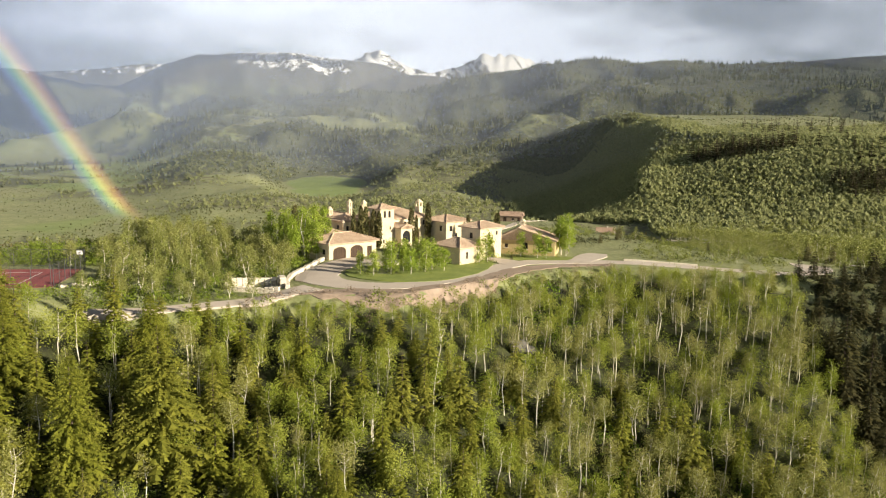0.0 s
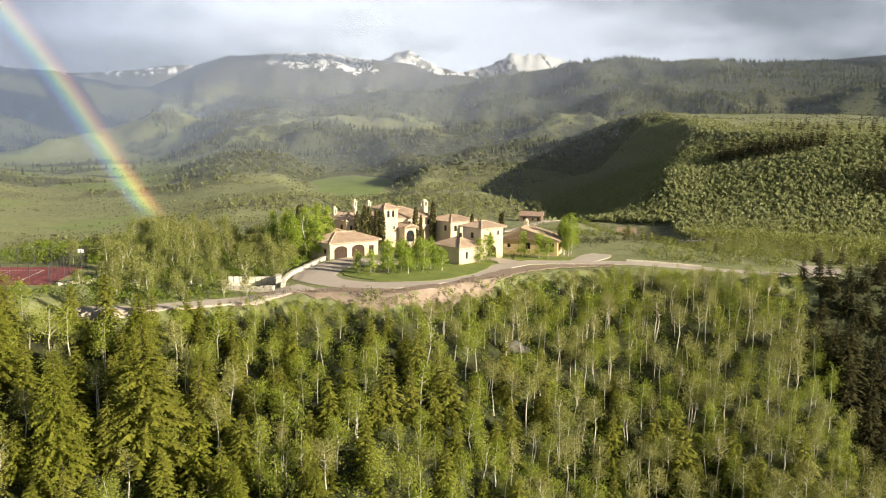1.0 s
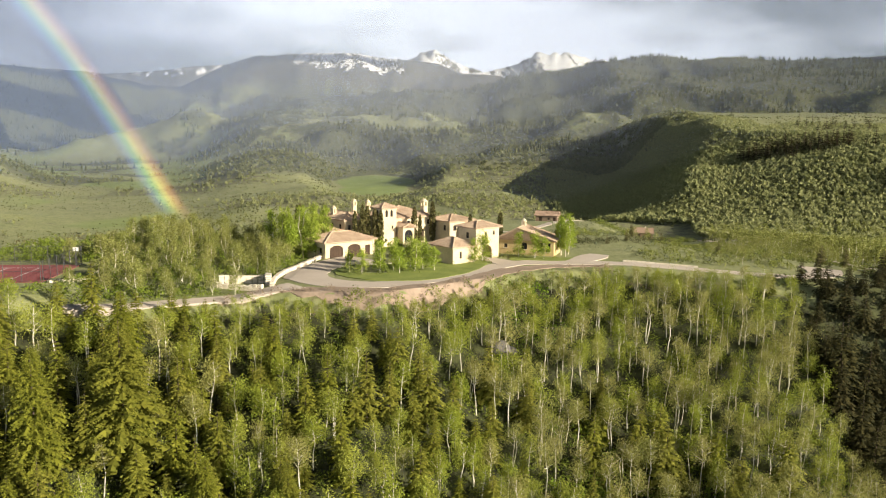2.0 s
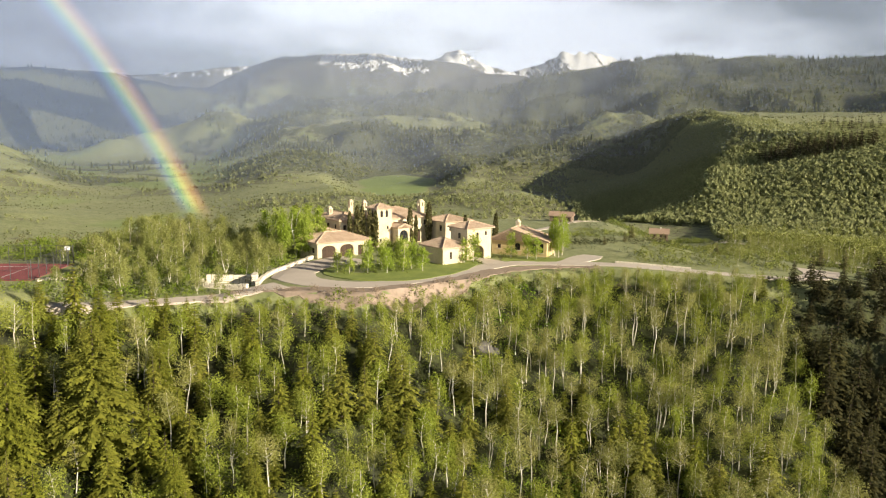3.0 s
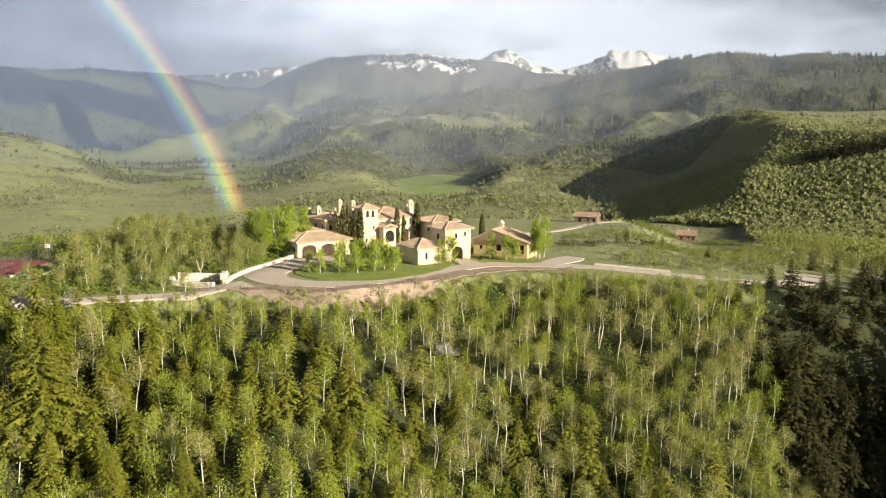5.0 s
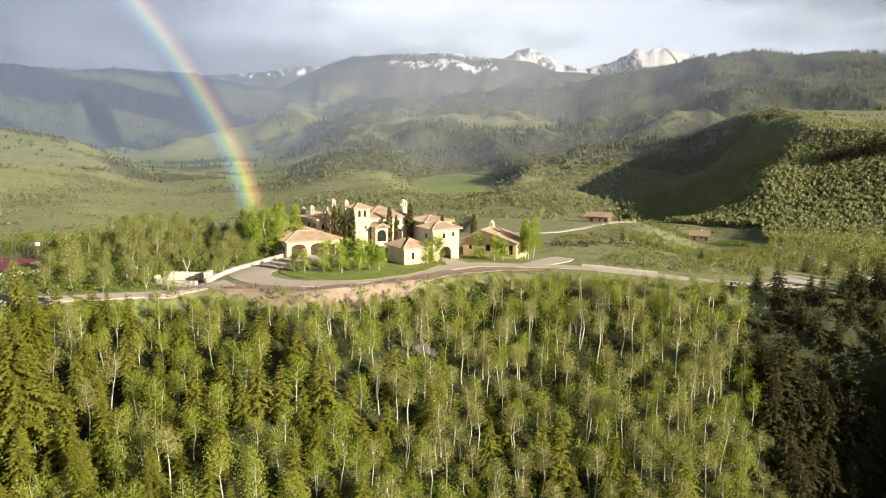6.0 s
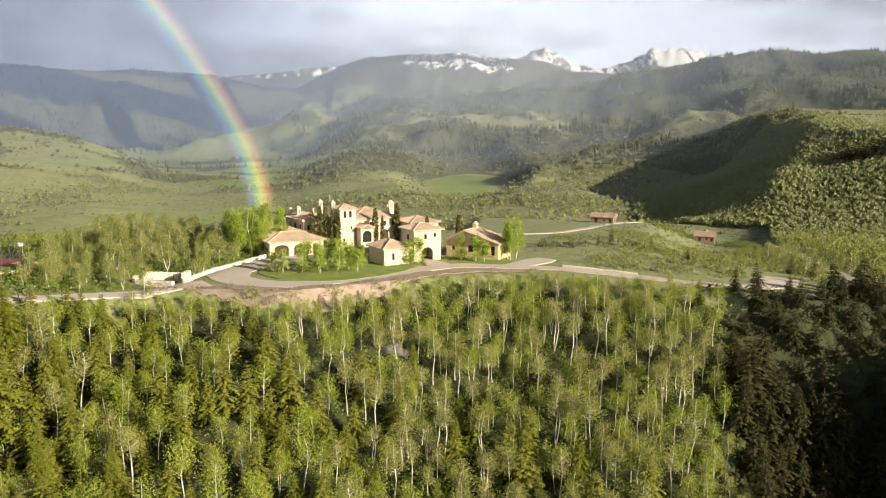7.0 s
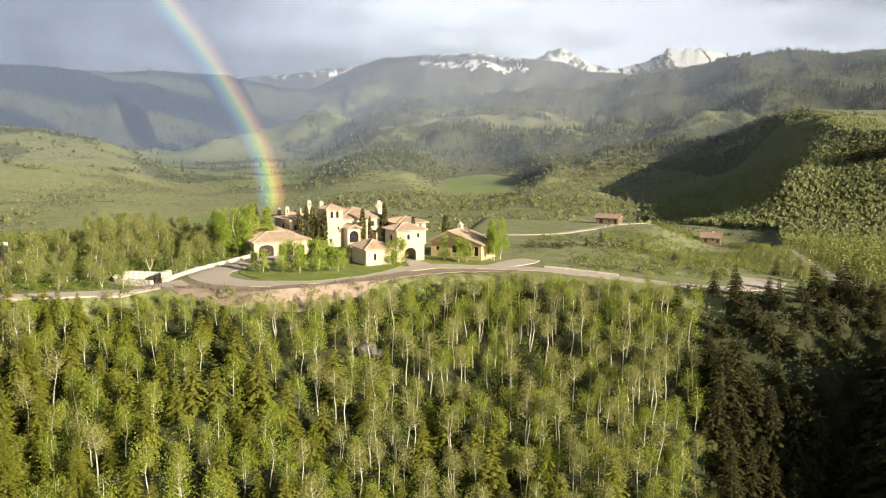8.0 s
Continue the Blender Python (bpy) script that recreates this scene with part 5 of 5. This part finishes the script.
# ---- garden trees ----
def plant(name, label, mesh, bark, leaves, spots, group, size=(0.9, 1.1)):
    rng = np.random.RandomState(len(label))
    first = [tree_thing(name, label, "tree", t, c, bark, leaves, group) for t, c in mesh]
    for i, (x, y, s) in enumerate(spots):
        k = s * rng.uniform(*size)
        m = pose(x, y, level(x, y) - 0.05, 0, 0, rng.uniform(0, 360)) @ Matrix.Diagonal((k, k, s, 1))
        ob = first[i] if i < len(first) else copy_thing(first[i % len(first)], m)
        ob.matrix_basis = m


CYPRESS = [column_tree(500 + i, 9.0, 0.62 + 0.08 * i, 700) for i in range(3)]
plant("cypress_tree", "dark slender columnar cypress beside the villa's walls", CYPRESS, "fir_bark", "cypress",
      [(*plan(p, n), s) for p, n, s in ((14.0, -10.4, 1.0), (15.6, -9.6, 1.15), (17.2, -9.8, 1.12), (18.6, -8.6, 1.05), (19.6, -7.6, 1.0), (29.8, -7.4, 1.05), (32.2, -8.2, 0.82), (36.6, -8.6, 1.15), (38.4, 4, 0.9), (5.5, -23, 1.15), (7.6, -25.5, 1.15), (2.5, -24, 0.95), (45, 8, 0.95), (47.5, 5, 0.9))], "cypresses round the villa")
YARD = [broadleaf(520 + i, 5.2, 1.3, 0.1, 44, 34, 0.18) for i in range(3)]
plant("young_tree", "young garden tree in bright fresh leaf on the lawn", YARD, "bark", "poplar",
      [(-18.5, 152, 0.85), (-15.8, 150.6, 0.95), (-12.6, 153, 1.2), (-10.4, 156, 1.2), (-8.6, 152.6, 1.0), (-6, 155.5, 1.25), (-4.6, 158.6, 1.2), (-2.2, 157, 0.9), (-13.6, 158.5, 1.1), (-7.5, 160.5, 1.2), (-10.5, 161.8, 1.1), (5.4, 168.4, 1.0), (7.2, 170, 1.25), (-3, 162.5, 0.8), (15, 178.5, 1.1), (18.6, 177, 1.15), (20.6, 176.6, 0.95)], "young trees in the garden")
BIG = [broadleaf(540 + i, 10.5, 1.75, 0.1, 74, 44, 0.23, trunks=1 + i % 2) for i in range(3)]
plant("poplar_tree", "full bright yellow-green poplar in fresh leaf near the house", BIG, "bark", "poplar",
      [(24.9, 183.4, 0.84), (26.6, 185, 0.88), (25.8, 181.8, 0.66), (24.2, 185.4, 0.7), (-33.2, 171.5, 1.08), (-30.6, 171, 0.8), (-35.6, 169, 0.95), (-38.2, 173, 1.05), (-31.8, 175.5, 1.1), (-42, 176, 0.95), (-35, 178, 1.05), (-30.6, 181, 1.0), (-39.5, 181, 0.9)], "poplars by the house")
GROVE = [broadleaf(560 + i, 7.8, 2.2, 0.2, 52, 36, 0.22, trunks=1 + i % 2) for i in range(4)]
_rng = np.random.RandomState(61)
_g = scatter(_rng, 900, -72, -32, 122, 192, lambda x, y: float(near_edge(x)) + 5 < y < float(far_edge(x)) + 4 and free_west(x, y) and not (x > -35 and y > 160), 3.6)
plant("grove_tree", "leafy grey-green tree in the grove between court and house", GROVE, "bark", "grove", [(x, y, _rng.uniform(0.38, 0.82)) for x, y in _g], "trees of the grove", (1.05, 1.45))


def shrubs(name, label, mat, n, box_, keep, size, apart, seed, kinds=None):
    kinds = kinds or BUSHES
    rng = np.random.RandomState(seed)
    s = scatter(rng, n, *box_, keep, apart)
    ms = []
    for k, b in enumerate(kinds):
        q = s[k::len(kinds)]
        if len(q):
            ms.append(spread_out(b, q[:, 0], q[:, 1], ground(q[:, 0], q[:, 1]) - 0.15, rng.uniform(*size, len(q)), rng.uniform(0, 6.28, len(q))))
    tagged(raw(name, *joined(ms), mat), label, "shrubs", kind="stuff")


def clear_of_roads(x, y):
    return abs(x - float(trail_line(y))) > 4 and not (y < 178.5 and x < 80) and not (abs(x - 33) < 7 and y < 194) and not (76 < x < 91 and y < 192)


shrubs("green_thicket", "lush bright green thicket among the slope's aspens", "thicket", 1500, (-8, 84, 96, 156), lambda x, y: x < gully_line(y) and (y < 127 and x > 12 and fractal(np.array([x]), np.array([y]), 13, 2, 93)[0] > -0.05 or ((x - 14) / 10) ** 2 + ((y - 147) / 7) ** 2 < 1 and y < float(near_edge(x)) - 5), (1.3, 2.3), 2.0, 94)
shrubs("bank_twigs", "reddish-grey budding bushes along the bare bank", "dry", 1400, (-34, 70, 124, 172), lambda x, y: -5.5 < y - float(near_edge(x)) < 1.6 and (x < 36 or y < float(near_edge(x)) - 2.5), (0.45, 0.95), 1.25, 69)
shrubs("ridge_scrub", "low green and grey scrub behind the road", "scrub", 9500, (22, 200, 176, 430), lambda x, y: clear_of_roads(x, y) and x < 0.5 * y + 35 and x > 28 + 0.05 * (y - 180) and fractal(np.array([x]), np.array([y]), 40, 3, 77)[0] > -0.4 and (y > 205 or x > 44), (0.5, 1.5), 1.7, 71, TUFTS)
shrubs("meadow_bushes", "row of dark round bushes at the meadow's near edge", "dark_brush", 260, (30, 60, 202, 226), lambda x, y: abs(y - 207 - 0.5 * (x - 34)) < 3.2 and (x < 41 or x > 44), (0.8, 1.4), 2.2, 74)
shrubs("cottage_bushes", "green bushes crowded round the cottage", "scrub", 420, (60, 125, 478, 540), lambda x, y: not (88 < x < 105 and 496 < y < 520) and not (84 < x < 106 and y < 510) and math.hypot(x - 96, (y - 508) * 1.3) < 33, (1.4, 2.8), 3.4, 75)
shrubs("sage_scrub", "grey sagebrush on the grassy ridge", "sage", 1300, (20, 220, 172, 520), lambda x, y: clear_of_roads(x, y) and x < 0.5 * y + 35 and x > 24 + 0.02 * y, (0.5, 1.5), 3.0, 73, TUFTS)
shrubs("grove_brush", "green brush under the grove's trees", "shrub", 2600, (-92, -28, 108, 200), lambda x, y: float(near_edge(x)) < y < float(far_edge(x)) + 8 and free_west(x, y), (0.7, 1.7), 1.6, 79)
shrubs("grove_sage", "grey-green sage among the grove's brush", "sage", 900, (-92, -28, 108, 200), lambda x, y: float(near_edge(x)) < y < float(far_edge(x)) + 8 and free_west(x, y), (0.7, 1.6), 2.2, 80, TUFTS)
shrubs("garden_bed", "low planting along the house walls", "shrub", 300, (-12, 28, 156, 184), lambda x, y: abs((x - y) - (-166)) < 3 and x > 0 or (10 < x < 26 and abs(y - (182.6 - 0.38 * (x - 10.5))) < 1.2), (0.4, 0.8), 1.2, 83)
YOUNG = [(-18.5, 152), (-15.8, 150.6), (-12.6, 153), (-10.4, 156), (-6, 155.5), (-4.6, 158.6), (5.4, 168.4), (7.2, 170), (15, 178.5), (19, 177)]
shrubs("lawn_planting", "low green planting beds round the young garden trees", "scrub", 1500, (-21, 21, 148, 181), lambda x, y: min(math.hypot(x - a, y - b) for a, b in YOUNG) < 2.3, (0.3, 0.65), 0.8, 84, TUFTS)
shrubs("back_hedge", "dark hedge and trees along the plateau's far edge", "cypress", 1500, (-100, -20, 160, 235), lambda x, y: 0 < y - float(far_edge(x)) < 9, (0.9, 2.0), 2.2, 87)


# ---- lone things ----
named_firs("lone_pine", "single dark round pine on the bare hilltop", [conifer(350, 11.0, 4.2, 14, 7, 4)], "far_fir", [(306, 1120, 1.0, 1.0)], "")


def boulder(x, y, size, seed):
    ob = thing("boulder", "grey weathered boulder lying among the aspens", "boulder", (x, y, level(x, y)))
    bm = bmesh.new()
    bmesh.ops.create_icosphere(bm, subdivisions=3, radius=size)
    for v in bm.verts:
        v.co *= 1 + 0.28 * noise.noise(v.co * (1.3 / size) + Vector((seed, 0, 0)))
        v.co.z = v.co.z * 0.62 + 0.3 * size
    part("rock", bm, "rock", ob)


M["rock"] = material("grey_rock", two_tone((0.08, 0.075, 0.068), (0.19, 0.175, 0.16), 0.6, 5.0, 0.06))
boulder(11.8, 136.5, 2.0, 3)
boulder(13.6, 137.2, 1.2, 8)

shrubs("gully_brush", "brush in the gully under the firs, shade painted into its leaves", "dark_brush", 5600, (58, 130, 92, 192), lambda x, y: x > gully_line(y) - 2 and y < float(near_edge(x)) + (16 if x > 92 else 4 if x > 78 else 1) and x < 0.3 * y + 78, (0.8, 1.7), 1.5, 91, TUFTS)

_r2 = np.random.RandomState(97)
plant("ridge_tree", "small leafy tree in the scrub behind the road", [broadleaf(580 + i, 7.0, 2.2, 0.15, 30, 22, 0.3) for i in range(3)], "bark", "grove", [(x, y, _r2.uniform(0.35, 0.75) * (0.62 if x < 92 else 1.0)) for x, y in scatter(_r2, 900, 46, 150, 181, 330, lambda x, y: clear_of_roads(x, y) and (x > 58 or y > 200) and fractal(np.array([x]), np.array([y]), 30, 2, 99)[0] > (-0.45 if x > 62 else 0.0), 4.2)], "small trees behind the road", (0.9, 1.3))
plant("ridge_fir", "small dark evergreen standing in the scrub behind the road", FIRS[:2], "fir_bark", "cypress", [(44, 214, 0.3), (47, 226, 0.34), (58, 240, 0.36), (38, 206, 0.22), (66, 205, 0.3), (88, 196, 0.42), (92, 192, 0.5)], "small evergreens behind the road")
